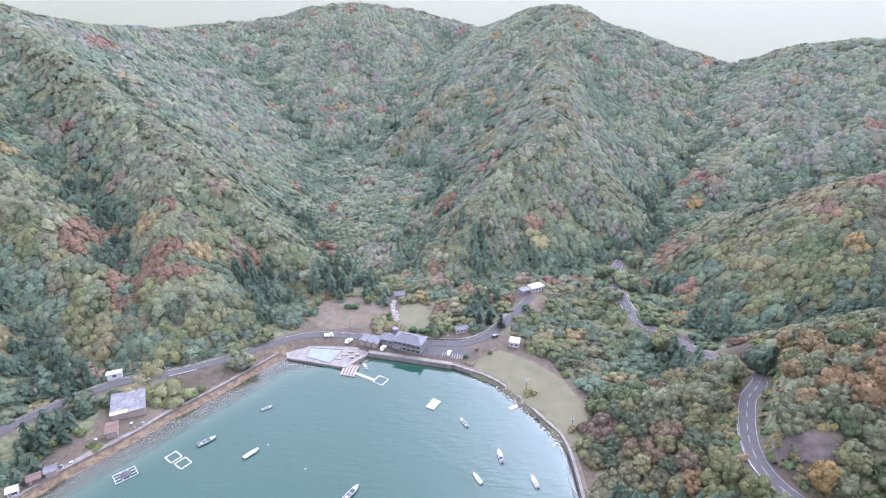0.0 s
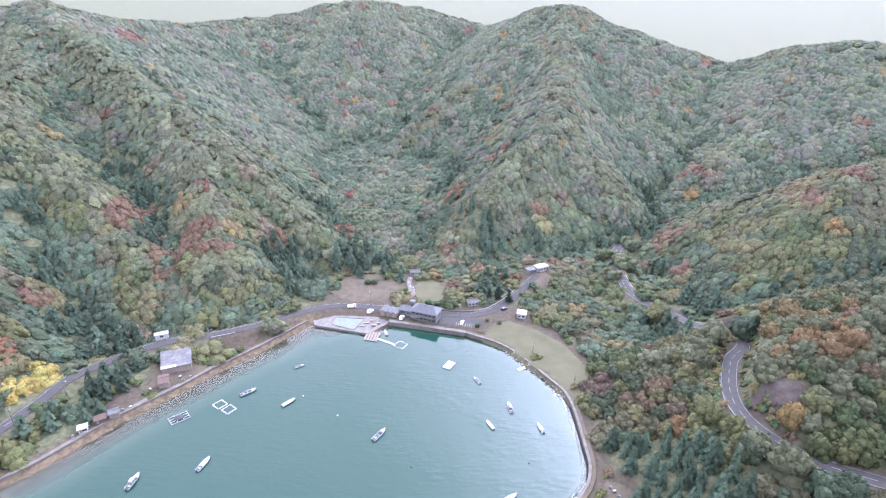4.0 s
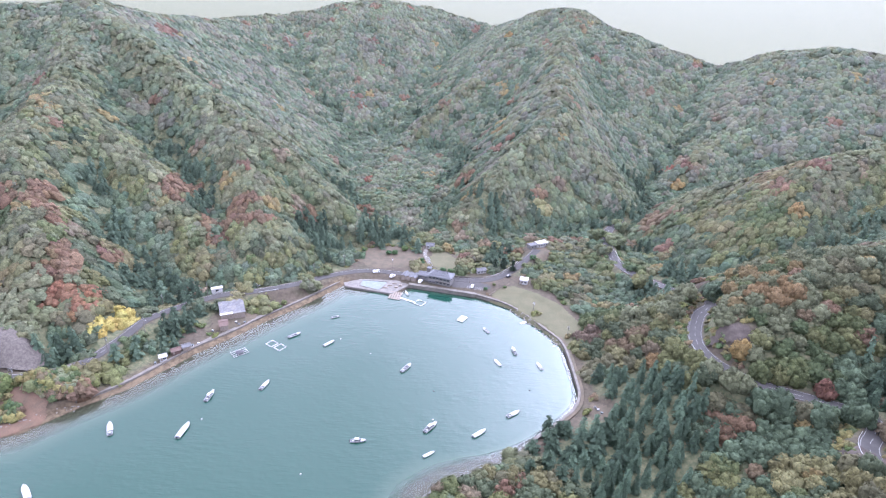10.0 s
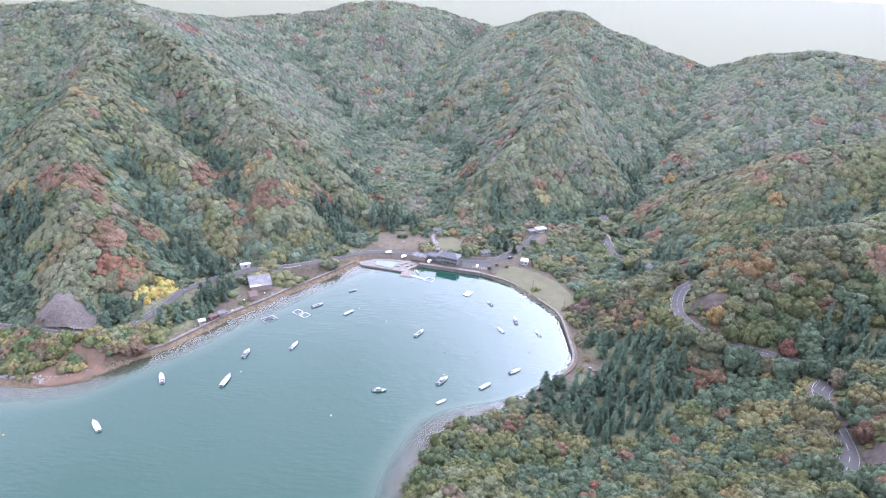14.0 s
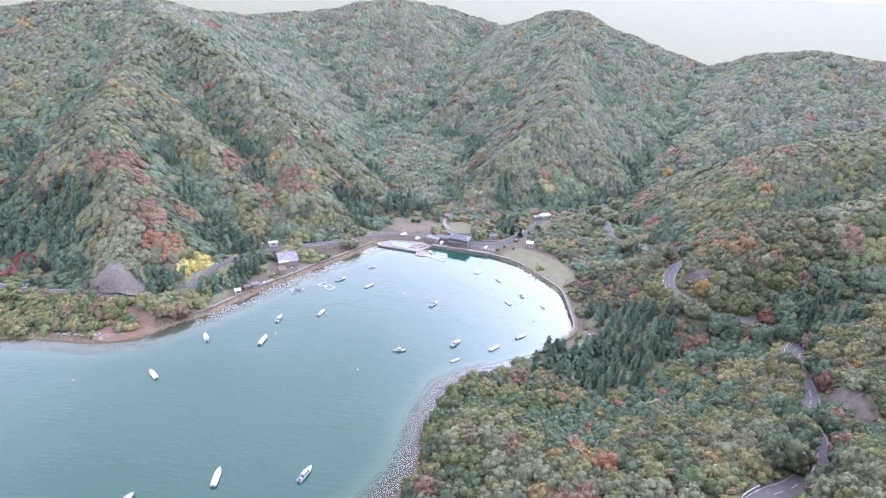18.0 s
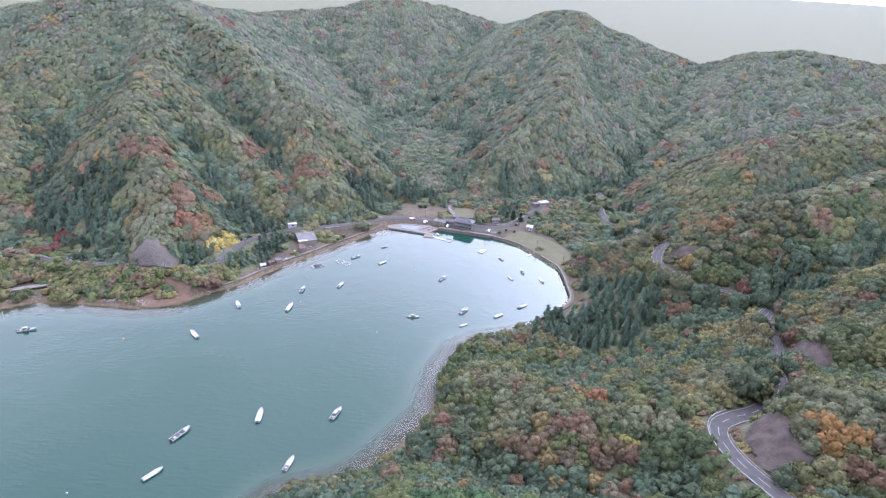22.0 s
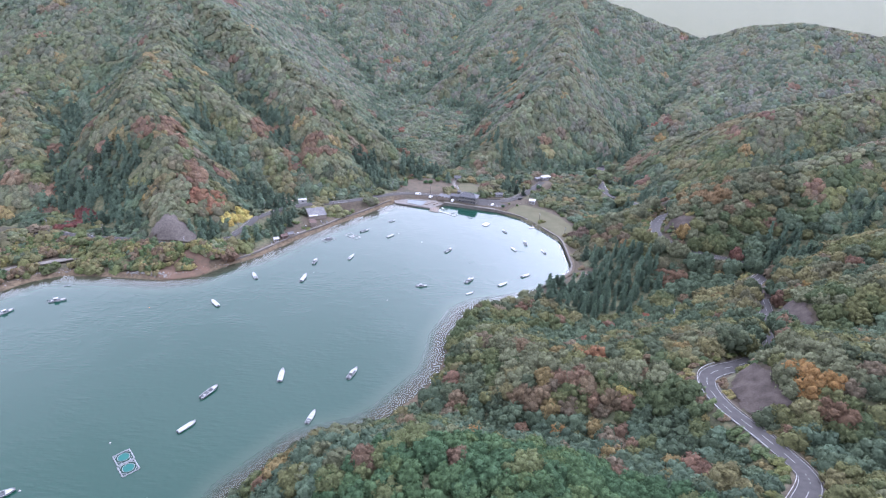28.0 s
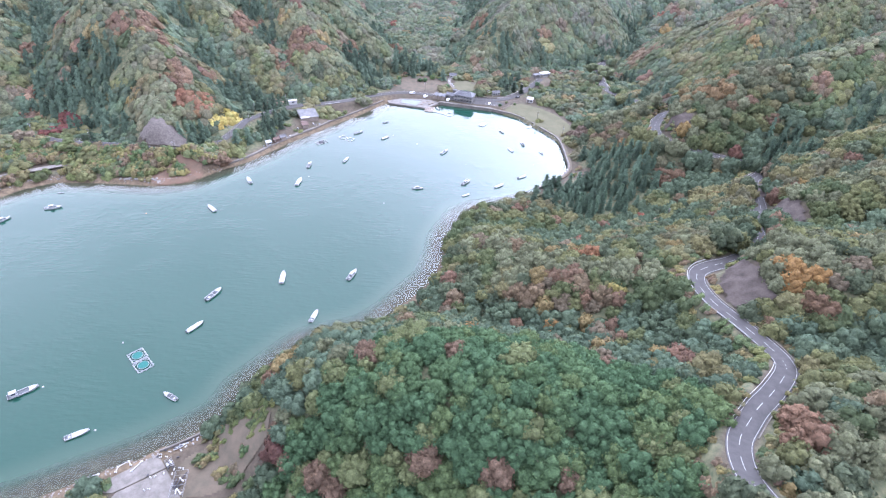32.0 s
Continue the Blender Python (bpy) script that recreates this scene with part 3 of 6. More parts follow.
def conifer(seed, tiers, per, size):
    """A pointed cedar, 1 high and about 0.4 across."""
    rng = np.random.default_rng(seed)
    vs = []
    for k in range(tiers):
        h = 0.12 + 0.86 * k / tiers
        rad = 0.20 * (1 - h) ** 0.75 + 0.012
        n = max(4, int(per * (1 - h * 0.6)))
        for m in range(n):
            a = 2 * math.pi * (m + rng.uniform(0, 0.7)) / n + k
            r0, r1 = rad * 0.25, rad * rng.uniform(0.8, 1.15)
            ca, sa = math.cos(a), math.sin(a)
            w = size * rng.uniform(0.7, 1.2)
            z0, z1 = h + 0.06, h - 0.05 * rng.uniform(0.6, 1.4)
            vs += [(r0 * ca, r0 * sa, z0), ((r0 + r1) * 0.55 * ca - w * sa, (r0 + r1) * 0.55 * sa + w * ca, (z0 + z1) / 2), (r1 * ca, r1 * sa, z1), ((r0 + r1) * 0.55 * ca + w * sa, (r0 + r1) * 0.55 * sa - w * ca, (z0 + z1) / 2)]
    v = np.array(vs)
    f = np.arange(len(v)).reshape(-1, 4)
    cone = [(0, 0, 0.97)] + [(0.10 * math.cos(t), 0.10 * math.sin(t), 0.1) for t in np.arange(6) * math.pi / 3]
    cf = [(0, 1 + m, 1 + (m + 1) % 6, 1 + (m + 1) % 6) for m in range(6)]
    return merge((np.array(cone), np.array(cf)), (v, f))


def grove(seed, crowns, lumps, sprays, size):
    """A clump of small crowns about 1 across and 0.8 high; returns a tone for each crown too."""
    rng = np.random.default_rng(seed)
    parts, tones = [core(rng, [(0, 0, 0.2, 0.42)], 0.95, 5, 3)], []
    # heart in the gaps between crowns darkened: inner shade put into its tint
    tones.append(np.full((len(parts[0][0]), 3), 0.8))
    for k in range(crowns):
        a, d = 2.39996 * k + rng.uniform(-0.3, 0.3) + seed, 0.40 * math.sqrt((k + 0.4) / crowns) + rng.uniform(-0.03, 0.03)
        x, y, r = d * math.cos(a), d * math.sin(a), 0.52 / math.sqrt(crowns) * rng.uniform(0.82, 1.18)
        z = 0.54 - 0.12 * d * d + rng.uniform(-0.08, 0.08)
        pieces, blobs = [cap_lump(rng, x, y, z - 0.1, r * 1.05, (0, 0, 1))], [(x, y, z - 0.1, r)]
        for m in range(lumps):
            b, e = 2.39996 * m + rng.uniform(-0.4, 0.4), 0.15 + 1.0 * (m + 0.5) / lumps
            dx, dy, dz = math.cos(b) * math.cos(e), math.sin(b) * math.cos(e), math.sin(e)
            q = r * rng.uniform(0.70, 0.95)
            lump = (x + q * dx, y + q * dy, z - 0.1 + q * dz * 1.1, r * rng.uniform(0.36, 0.56))
            pieces.append(cap_lump(rng, *lump, (dx, dy, dz + 0.4)))
            blobs.append(lump)
        if sprays:
            pieces.append(spray_cloud(rng, sprays, size, blobs))
        v, f = merge(*pieces)
        parts.append((v, f))
        tones.append(np.repeat(rng.uniform(0.88, 1.12) * (1 + 0.05 * rng.normal(size=(1, 3)) * (1, 0.5, 1)), len(v), 0))
    return (*merge(*parts), np.vstack(tones))


def cedar_group(seed, count, *shape):
    """A few cedars side by side."""
    rng = np.random.default_rng(seed)
    parts = []
    for k in range(count):
        v, f = conifer(seed * 9 + k, *shape)
        a, d, g = 2.1 * k + rng.uniform(-0.4, 0.4), 0.2 * (k > 0) + 0.05, rng.uniform(0.75, 1.0)
        parts.append((v * (0.9, 0.9, g) + (d * math.cos(a), d * math.sin(a), 0), f))
    v, f = merge(*parts)
    return v, f, np.ones((len(v), 3))


def quad_mesh(name, v, f, tint, mats):
    """A mesh from quads (the last corner doubled for a triangle), with a tint for each vertex."""
    tri = f[:, 2] == f[:, 3]
    q, t = f[~tri], f[tri][:, :3]
    loops = np.concatenate([q.ravel(), t.ravel()])
    starts = np.concatenate([np.arange(len(q)) * 4, len(q) * 4 + np.arange(len(t)) * 3])
    me = bpy.data.meshes.new(name)
    me.vertices.add(len(v))
    me.vertices.foreach_set("co", v.astype(np.float32).ravel())
    me.loops.add(len(loops))
    me.loops.foreach_set("vertex_index", loops.astype(np.int32))
    me.polygons.add(len(starts))
    me.polygons.foreach_set("loop_start", starts.astype(np.int32))
    me.polygons.foreach_set("use_smooth", np.ones(len(starts), bool))
    me.update(calc_edges=True)
    if tint is not None:
        a = me.attributes.new("tint", "FLOAT_COLOR", "POINT")
        a.data.foreach_set("color", np.hstack([tint, np.ones((len(tint), 1))]).astype(np.float32).ravel())
    for m in mats:
        me.materials.append(m)
    return me


def stamp(name, templates, rows, label):
    """One mass of woods from tree rows: x, y, z, width, height, turn, template, r, g, b."""
    vs, fs, ts, n0 = [], [], [], 0
    for k, (v, f, *tone) in enumerate(templates):
        w = rows[rows[:, 6] == k]
        if not len(w):
            continue
        c, s = np.cos(w[:, 5])[:, None], np.sin(w[:, 5])[:, None]
        x = (v[:, 0] * c - v[:, 1] * s) * w[:, 3:4] + w[:, 0:1]
        y = (v[:, 0] * s + v[:, 1] * c) * w[:, 3:4] + w[:, 1:2]
        z = v[:, 2] * w[:, 4:5] + w[:, 2:3]
        if tone:                               # a clump follows the slope that it stands on
            gx = np.clip((ground_z(w[:, 0] + 15, w[:, 1]) - ground_z(w[:, 0] - 15, w[:, 1])) / 30, -0.7, 0.7)[:, None]
            gy = np.clip((ground_z(w[:, 0], w[:, 1] + 15) - ground_z(w[:, 0], w[:, 1] - 15)) / 30, -0.7, 0.7)[:, None]
            z = z + gx * (x - w[:, 0:1]) + gy * (y - w[:, 1:2])
        vs.append(np.stack([x, y, z], -1).reshape(-1, 3))
        fs.append((f[None] + (np.arange(len(w)) * len(v))[:, None, None]).reshape(-1, 4) + n0)
        tint = np.repeat(w[:, 7:10], len(v), 0)
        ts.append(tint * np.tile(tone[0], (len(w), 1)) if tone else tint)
        n0 += len(w) * len(v)
    me = quad_mesh(name, np.vstack(vs), np.vstack(fs), np.vstack(ts), [LEAF])
    return tagged(new(name, me), label, "woods", kind="stuff")


BROAD_FAR = [grove(s, 6, 0, 3, 0.045) for s in range(6)]
CEDAR_FAR = [cedar_group(40 + s, 3, 4, 4, 0.06) for s in range(3)]
BROAD_MID = [grove(10 + s, 6, 1, 18, 0.038) for s in range(6)]
CEDAR_MID = [cedar_group(50 + s, 3, 7, 6, 0.05) for s in range(3)]
BROAD_NEAR = [broadleaf(20 + s, 11, 140, 0.047) for s in range(6)]
CEDAR_NEAR = [conifer(60 + s, 10, 9, 0.045) for s in range(3)]

# crest of the skyline as a distance from the head of the cove, by bearing
HEAD = np.array((-28.0, 210.0))
CREST = np.array(RIDGES[0][0], float)[:, :2] - HEAD
CREST_BEARING, CREST_REACH = np.arctan2(CREST[:, 0], CREST[:, 1]), np.hypot(CREST[:, 0], CREST[:, 1])

OPEN_ROAD = [(70, -30, 20), (68, -60, 22), (66, -90, 22), (45, -115, 22), (149, 81, 9), (131, 38, 12), (112, 152, 16), (112, 136, 9), (124, 176, 14), (140, 198, 14), (114, 285, 8)]
CEDAR_STANDS = [(-166, 150, 9), (-158, 168, 9), (-172, 136, 8), (-146, 186, 6), (30, 286, 14), (-165, 192, 15), (-32, 302, 10), (-178, 208, 13), (-300, 188, 28), (20, 350, 16), (-60, 320, 22), (120, 226, 8), (60, 100, 30)]
# trees that turn together: x, y, radius, colour
RED_STANDS = [
    (-213, 301, 19.2, (0.138, 0.086, 0.062)), (-154, 279, 21, (0.138, 0.086, 0.062)), (-175, 265, 15.7, (0.138, 0.086, 0.062)), (-86, 368, 12.4, (0.138, 0.086, 0.062)), (29, 346, 8.83, (0.138, 0.086, 0.062)),
    (-1, 422, 9.01, (0.14, 0.1, 0.072)), (-257, 215, 6.85, (0.23, 0.07, 0.05)), (-213, 172, 15.9, (0.18, 0.09, 0.06)), (-230, 190, 12, (0.138, 0.086, 0.062)), (-194, 173, 12, (0.30, 0.235, 0.055)),
    (-269, 224, 22.5, (0.138, 0.086, 0.062)), (-374, 234, 13.5, (0.138, 0.086, 0.062)), (-311, 162, 17.8, (0.13, 0.05, 0.05)), (-226, 183, 10.7, (0.138, 0.086, 0.062)), (29, -7, 6.94, (0.2, 0.1, 0.06)),
    (2, 10, 8.96, (0.14, 0.1, 0.072)), (9, -40, 4.36, (0.23, 0.13, 0.05)), (-26, -53, 3.09, (0.23, 0.13, 0.05)), (87, -64, 3.79, (0.36, 0.27, 0.035)), (67, -17, 4.27, (0.160, 0.147, 0.062)),
    (107, 103, 8.04, (0.138, 0.086, 0.062)), (121, 66, 15, (0.160, 0.147, 0.062)), (45, -19, 7.76, (0.14, 0.1, 0.072)), (1, -26, 7.46, (0.14, 0.1, 0.072)), (94, -53, 7.36, (0.23, 0.13, 0.05)),
    (41, 63, 6.95, (0.160, 0.147, 0.062)), (-14, -27, 6.51, (0.14, 0.1, 0.072)), (-28, -113, 4.27, (0.1, 0.052, 0.05)), (-61, -116, 4.92, (0.1, 0.052, 0.05)), (-66, -79, 3.65, (0.1, 0.052, 0.05)),
    (-93, -78, 3, (0.23, 0.13, 0.05)), (21, -98, 4.62, (0.160, 0.147, 0.062)), (7, -126, 4.19, (0.160, 0.147, 0.062)), (4, -105, 3, (0.160, 0.147, 0.062)), (-87, -99, 4.6, (0.1, 0.052, 0.05)),
    (31, -122, 3, (0.23, 0.13, 0.05)), (56, -117, 6.33, (0.17, 0.1, 0.075)), (12, -43, 3.46, (0.23, 0.13, 0.05)), (-11, -85, 3.82, (0.160, 0.147, 0.062)), (97, -65, 4.45, (0.138, 0.086, 0.062)),
    (83, -63, 4.84, (0.160, 0.147, 0.062)), (0, 418, 7.69, (0.138, 0.086, 0.062)), (28, 345, 6.59, (0.138, 0.086, 0.062)), (-2, 330, 7.14, (0.14, 0.1, 0.072)), (73, 362, 6.93, (0.160, 0.147, 0.062)),
    (88, 332, 5.79, (0.138, 0.086, 0.062)), (36, 306, 7.57, (0.138, 0.086, 0.062)), (154, 183, 17.4, (0.16, 0.115, 0.06)), (147, 157, 10.5, (0.17, 0.11, 0.06)), (127, 161, 8.85, (0.15, 0.11, 0.058)),
    (73, 182, 10.9, (0.12, 0.085, 0.075)), (90, 168, 12.1, (0.14, 0.1, 0.072)), (91, 140, 8.71, (0.17, 0.11, 0.06)), (106, 97, 8.18, (0.138, 0.086, 0.062)), (147, 107, 10.1, (0.15, 0.075, 0.065)),
    (235, 320, 17.8, (0.14, 0.115, 0.07)), (161, 341, 11.4, (0.14, 0.1, 0.072)),
]


def open_ground(x, y):
    hit = np.zeros(np.shape(x), bool)
    for cx, cy, a, b in CLEARINGS:
        hit |= ((x - cx) / a) ** 2 + ((y - cy) / b) ** 2 < 1
    return hit


def tree_rows(x, y, rng, spread):
    """Where trees stand, how large, and their autumn colour."""
    inland = off_shore(x, y)
    keep = (inland > np.where((x < -75) & (y > 40), np.where(x < -155, 5.5, 8.0), 3.5)) & ~open_ground(x, y)
    d, _ = polyline(x, y, ROAD_LINES[0][0])
    keep &= d > np.where(x < -150, 4.2, 5.4)
    d, _ = polyline(x, y, ROAD_LINES[1][0])
    bare = np.zeros(np.shape(x), bool)         # stretches of the hill road with cleared verges
    for cx, cy, rad in OPEN_ROAD:
        bare |= np.hypot(x - cx, y - cy) < rad
    keep &= d > np.where(bare, np.where(y > 84, 10.0, 6.8), 4.5)
    bearing, reach = np.arctan2(x - HEAD[0], y - HEAD[1]), np.hypot(x - HEAD[0], y - HEAD[1])
    keep &= (reach < np.interp(bearing, CREST_BEARING, CREST_REACH) + 18) | (y < 460)
    tall = ((d < 11) & ~bare)[keep]
    x, y = x[keep], y[keep]
    z = ground_z(x, y)
    n = len(x)
    patch, patch2 = fbm(x, y, 60, 3, 21), fbm(x, y, 30, 3, 33)
    # cedars in the hollows and on the flats
    e = 30.0
    hollow = (ground_z(x + e, y) + ground_z(x - e, y) + ground_z(x, y + e) + ground_z(x, y - e)) / 4 - z
    cedar = ((hollow + 3.5 * patch2 > 6.5) & (z < 60) & (y > 84)) & (rng.random(n) < 0.6) | ((np.hypot(x - 59, y - 109) < 42) & (rng.random(n) < 0.7))
    green = np.array([(0.083, 0.108, 0.046), (0.105, 0.122, 0.047), (0.135, 0.138, 0.052), (0.089, 0.108, 0.058), (0.157, 0.142, 0.060), (0.125, 0.117, 0.062)])
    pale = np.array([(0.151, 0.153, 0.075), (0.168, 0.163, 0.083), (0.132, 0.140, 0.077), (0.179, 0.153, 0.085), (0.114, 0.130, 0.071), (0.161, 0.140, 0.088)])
    warm = np.array([(0.150, 0.109, 0.078), (0.155, 0.098, 0.075), (0.149, 0.117, 0.092), (0.185, 0.138, 0.068), (0.145, 0.086, 0.070)])
    stand = fbm(x, y, 26, 2, 44) + 0.16 * rng.normal(size=n)      # neighbours turn alike
    pick = np.clip(((stand + 0.75) * 4).astype(int), 0, 5)
    haze_mix = smooth(250, 450, y + 60 * patch2) * 0.9          # far crowns paler and bluer: distance haze put into the leaf colour
    col = 0.88 * green[pick] * (1 - haze_mix[:, None]) + pale[pick] * (0.80, 0.94, 1.05) * haze_mix[:, None]
    gully_shade = smooth(-1.0, 5.0, hollow + 2 * patch2)               # gullies darker, crests lighter and yellower: relief shading put into leaf colour
    col = np.where((rng.random(n) < 0.75 * gully_shade)[:, None], np.array((0.078, 0.106, 0.060)) * (1 + 0.12 * rng.normal(size=(n, 1))), col)
    crest_light = smooth(1.5, 6.0, -hollow) * (rng.random(n) < 0.6)
    col = np.where(crest_light[:, None] > 0.4, np.array((0.122, 0.128, 0.066)) * (1 + 0.1 * rng.normal(size=(n, 1))), col)
    dome = np.exp(-((x + 25) / 75) ** 2 - ((y + 88) / 34) ** 2)   # evergreen oaks on the near headland
    turned = rng.random(n) < (0.05 + 0.75 * smooth(0.45, 0.85, 0.8 * patch + 0.7 * fbm(x, y, 24, 2, 47))) * (1 - 0.9 * dome) * (1 - 0.55 * haze_mix)
    col = np.where((rng.random(n) < dome)[:, None], np.array((0.078, 0.110, 0.066)) * (1 + 0.15 * rng.normal(size=(n, 1))), col)
    col = np.where(turned[:, None], warm[np.clip(((stand + 0.7) * 3.6).astype(int), 0, 4)], col)
    bright = rng.random(n) < 0.003
    col = np.where(bright[:, None], np.array([(0.20, 0.135, 0.055), (0.20, 0.17, 0.06), (0.18, 0.075, 0.055)])[rng.integers(0, 3, n)], col)
    for cx, cy, rad, rgb in RED_STANDS:
        hit = (np.hypot(x - cx, y - cy) < rad * rng.uniform(0.6, 1.15, n)) & (rng.random(n) < 0.6)
        col = np.where(hit[:, None], np.array(rgb), col)
        cedar = cedar & ~hit
    cedar = cedar & ~(dome > 0.35)
    for cx, cy, rad in CEDAR_STANDS:
        cedar |= (np.hypot(x - cx, y - cy) < rad) & (rng.random(n) < 0.8)
    col = np.where(cedar[:, None], np.array((0.066, 0.098, 0.060)) * (1 + 0.2 * rng.normal(size=(n, 1))), col)
    col = np.clip(col * np.array((0.97, 1.0, 1.07)) * (1 + 0.06 * rng.normal(size=(n, 1))), 0.015, 0.5)
    col[:, 2] *= np.where(col[:, 0] > 1.08 * col[:, 1], 0.78, 1.0)    # turned leaves hold little blue
    grey = col @ np.array((0.3, 0.6, 0.1))         # dull late-autumn leaves; the extra grey with distance is haze put into colour
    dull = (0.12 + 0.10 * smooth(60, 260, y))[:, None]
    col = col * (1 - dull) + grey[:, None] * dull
    width = spread * rng.uniform(0.8, 1.3, n) * np.where(cedar, np.where(y > 84, 1.9, 1.5), 1.0)
    high = np.where(cedar, rng.uniform(12, 18, n), np.clip(rng.uniform(0.66, 0.84, n) * width, 5, 9.5) + 2.2)
    high = np.where(tall & ~cedar, high + 3.5, high)
    kind = np.where(cedar, 6 + rng.integers(0, 3, n), rng.integers(0, 6, n))
    return np.column_stack([x, y, z - np.where(cedar | tall, 0.2, 0.32) * high, width, high, rng.uniform(0, 6.28, n), kind, col])


def scatter(x0, x1, y0, y1, step, seed):
    rng = np.random.default_rng(seed)
    c, s, reach = math.cos(0.6), math.sin(0.6), 0.5 * math.hypot(x1 - x0, y1 - y0)
    u, v = np.meshgrid(np.arange(-reach, reach, step), np.arange(-reach, reach, step))
    u, v = u.ravel() + 0.5 * step * (np.round((v.ravel() + reach) / step) % 2), v.ravel()
    u, v = u + rng.uniform(-0.4, 0.4, len(u)) * step, v + rng.uniform(-0.4, 0.4, len(u)) * step
    x, y = (x0 + x1) / 2 + u * c - v * s, (y0 + y1) / 2 + u * s + v * c
    ok = (x > x0) & (x < x1) & (y > y0) & (y < y1)
    return x[ok], y[ok], rng


def seen_wedge(x, y):
    """The valley's own wedge: slopes that face the cove."""
    return np.abs(x + 40) < 0.9 * (y + 202) + 40


def road_hill(x, y):
    """The wooded knoll that the lower bends of the hill road run round."""
    return (x > 62) & (x < 205) & (y < 212)


x, y, rng = scatter(-640, 730, 460, 1100, 10.4, 1)
ok = seen_wedge(x, y)
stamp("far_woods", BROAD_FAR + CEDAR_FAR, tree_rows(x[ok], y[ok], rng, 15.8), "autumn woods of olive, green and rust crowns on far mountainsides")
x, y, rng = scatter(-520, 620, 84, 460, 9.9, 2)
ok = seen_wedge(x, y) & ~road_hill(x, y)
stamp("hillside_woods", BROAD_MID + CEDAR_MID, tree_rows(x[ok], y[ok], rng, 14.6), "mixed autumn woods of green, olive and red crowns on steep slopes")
x, y, rng = scatter(-154, 290, -175, 84, 5.6, 3)
ok = seen_wedge(x, y)
NEAR = tree_rows(x[ok], y[ok], rng, 10.0)
x, y, rng = scatter(60, 206, 84, 213, 6.4, 7)
ok = road_hill(x, y)
NEAR = np.vstack([NEAR, tree_rows(x[ok], y[ok], rng, 10.5)])
NEAR[:, 2] -= 0.06 * NEAR[:, 4] * (NEAR[:, 6] < 6)
apart = np.argsort(np.hypot((NEAR[:, 0] + 22) / 1.5, NEAR[:, 1] + 108))
OWN_TREES, rest = NEAR[apart[:290]], NEAR[apart[290:]]
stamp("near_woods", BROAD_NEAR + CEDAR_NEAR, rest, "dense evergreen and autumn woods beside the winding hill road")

# low scrub beside the road, round the clearings and above the western beach
SCRUB = [grove(70 + s, 4, 0, 9, 0.07) for s in range(6)]
x, y, rng = scatter(-330, 170, -170, 320, 2.9, 4)
inland = off_shore(x, y)
dh, _ = polyline(x, y, ROAD_LINES[1][0])
dc, _ = polyline(x, y, ROAD_LINES[0][0])
verge = np.zeros(len(x), bool)
for cx, cy, rad in OPEN_ROAD:
    verge |= (np.hypot(x - cx, y - cy) < rad + 6) & (dh > 4.8) & (dh < 10)
west = (x < -178) & (inland > 7) & (dc > 4.2) & (y < 128) & ((np.hypot((x + 208) / 20, (y - 106) / 13) > 1) | (fbm(x, y, 7, 2, 63) > 0.12)) & (np.hypot((x + 292) / 16, (y - 99) / 7) > 1)
edge = open_land(x, y)
edge = (edge > 0.15) & (edge < 0.9) & (dh > 8) & (dc > 8) & (inland > 4) & (rng.random(len(x)) < 0.8)
slip_side = (np.hypot(x + 104, y + 88) < 17) & (inland > 4) & (fbm(x, y, 8, 2, 61) > 0.05)
rocks = (np.hypot((x - 78) / 8, (y + 48) / 14) < 1) | (np.hypot((x - 134.5) / 6, (y - 23) / 15) < 1) | (np.hypot((x + 224) / 18, (y - 136) / 11) < 1)
track, _ = polyline(x, y, BEACH_TRACK)
ok = (verge | west | edge | slip_side) & ~rocks & (track > 6.5)
x, y = x[ok], y[ok]
n = len(x)
shades = np.array([(0.085, 0.105, 0.045), (0.11, 0.12, 0.05), (0.14, 0.125, 0.065), (0.075, 0.10, 0.05), (0.13, 0.10, 0.068), (0.16, 0.145, 0.065)])
col = 1.0 * shades[np.clip(((fbm(x, y, 14, 2, 77) + 0.2 * rng.normal(size=n) + 0.75) * 4).astype(int), 0, 5)]
wide = rng.uniform(3.0, 5.2, n) * np.where(west[ok], 1.5, 1.0)
stamp("scrub", SCRUB, np.column_stack([x, y, ground_z(x, y) - 0.35, wide, wide * rng.uniform(0.45, 0.7, n) * np.where(west[ok], 1.5, 1.0), rng.uniform(0, 6.28, n), rng.integers(0, 6, n), col]), "low mixed scrub and bushes beside roads and clearings")

# ---- making things ----
SEA_BLUE = weathered("pale_blue_paint", (0.135, 0.156, 0.164), (0.105, 0.122, 0.128), 0.5, 0.6, 5.0)
GREY_TILE = weathered("grey_roof_tile", (0.085, 0.088, 0.095), (0.125, 0.125, 0.132), 1.2, 0.7, 7.0)
TIN = weathered("weathered_tin", (0.115, 0.116, 0.122), (0.065, 0.063, 0.063), 0.7, 0.6, 4.0, 0.2, 0.0)
RUST = weathered("rusted_sheet", (0.105, 0.072, 0.060), (0.080, 0.060, 0.052), 0.8, 0.85, 6.0)
PLASTER = weathered("pale_plaster", (0.15, 0.145, 0.138), (0.11, 0.107, 0.10), 0.5, 0.85, 6.0)
WOOD = weathered("grey_timber", (0.15, 0.125, 0.10), (0.21, 0.185, 0.16), 1.4, 0.85, 9.0)
GEL = weathered("white_gelcoat", (0.27, 0.275, 0.275), (0.18, 0.185, 0.188), 0.9, 0.3, 8.0, 0.05)
DECK = weathered("grey_deck", (0.072, 0.078, 0.080), (0.045, 0.050, 0.053), 1.0, 0.7, 8.0)
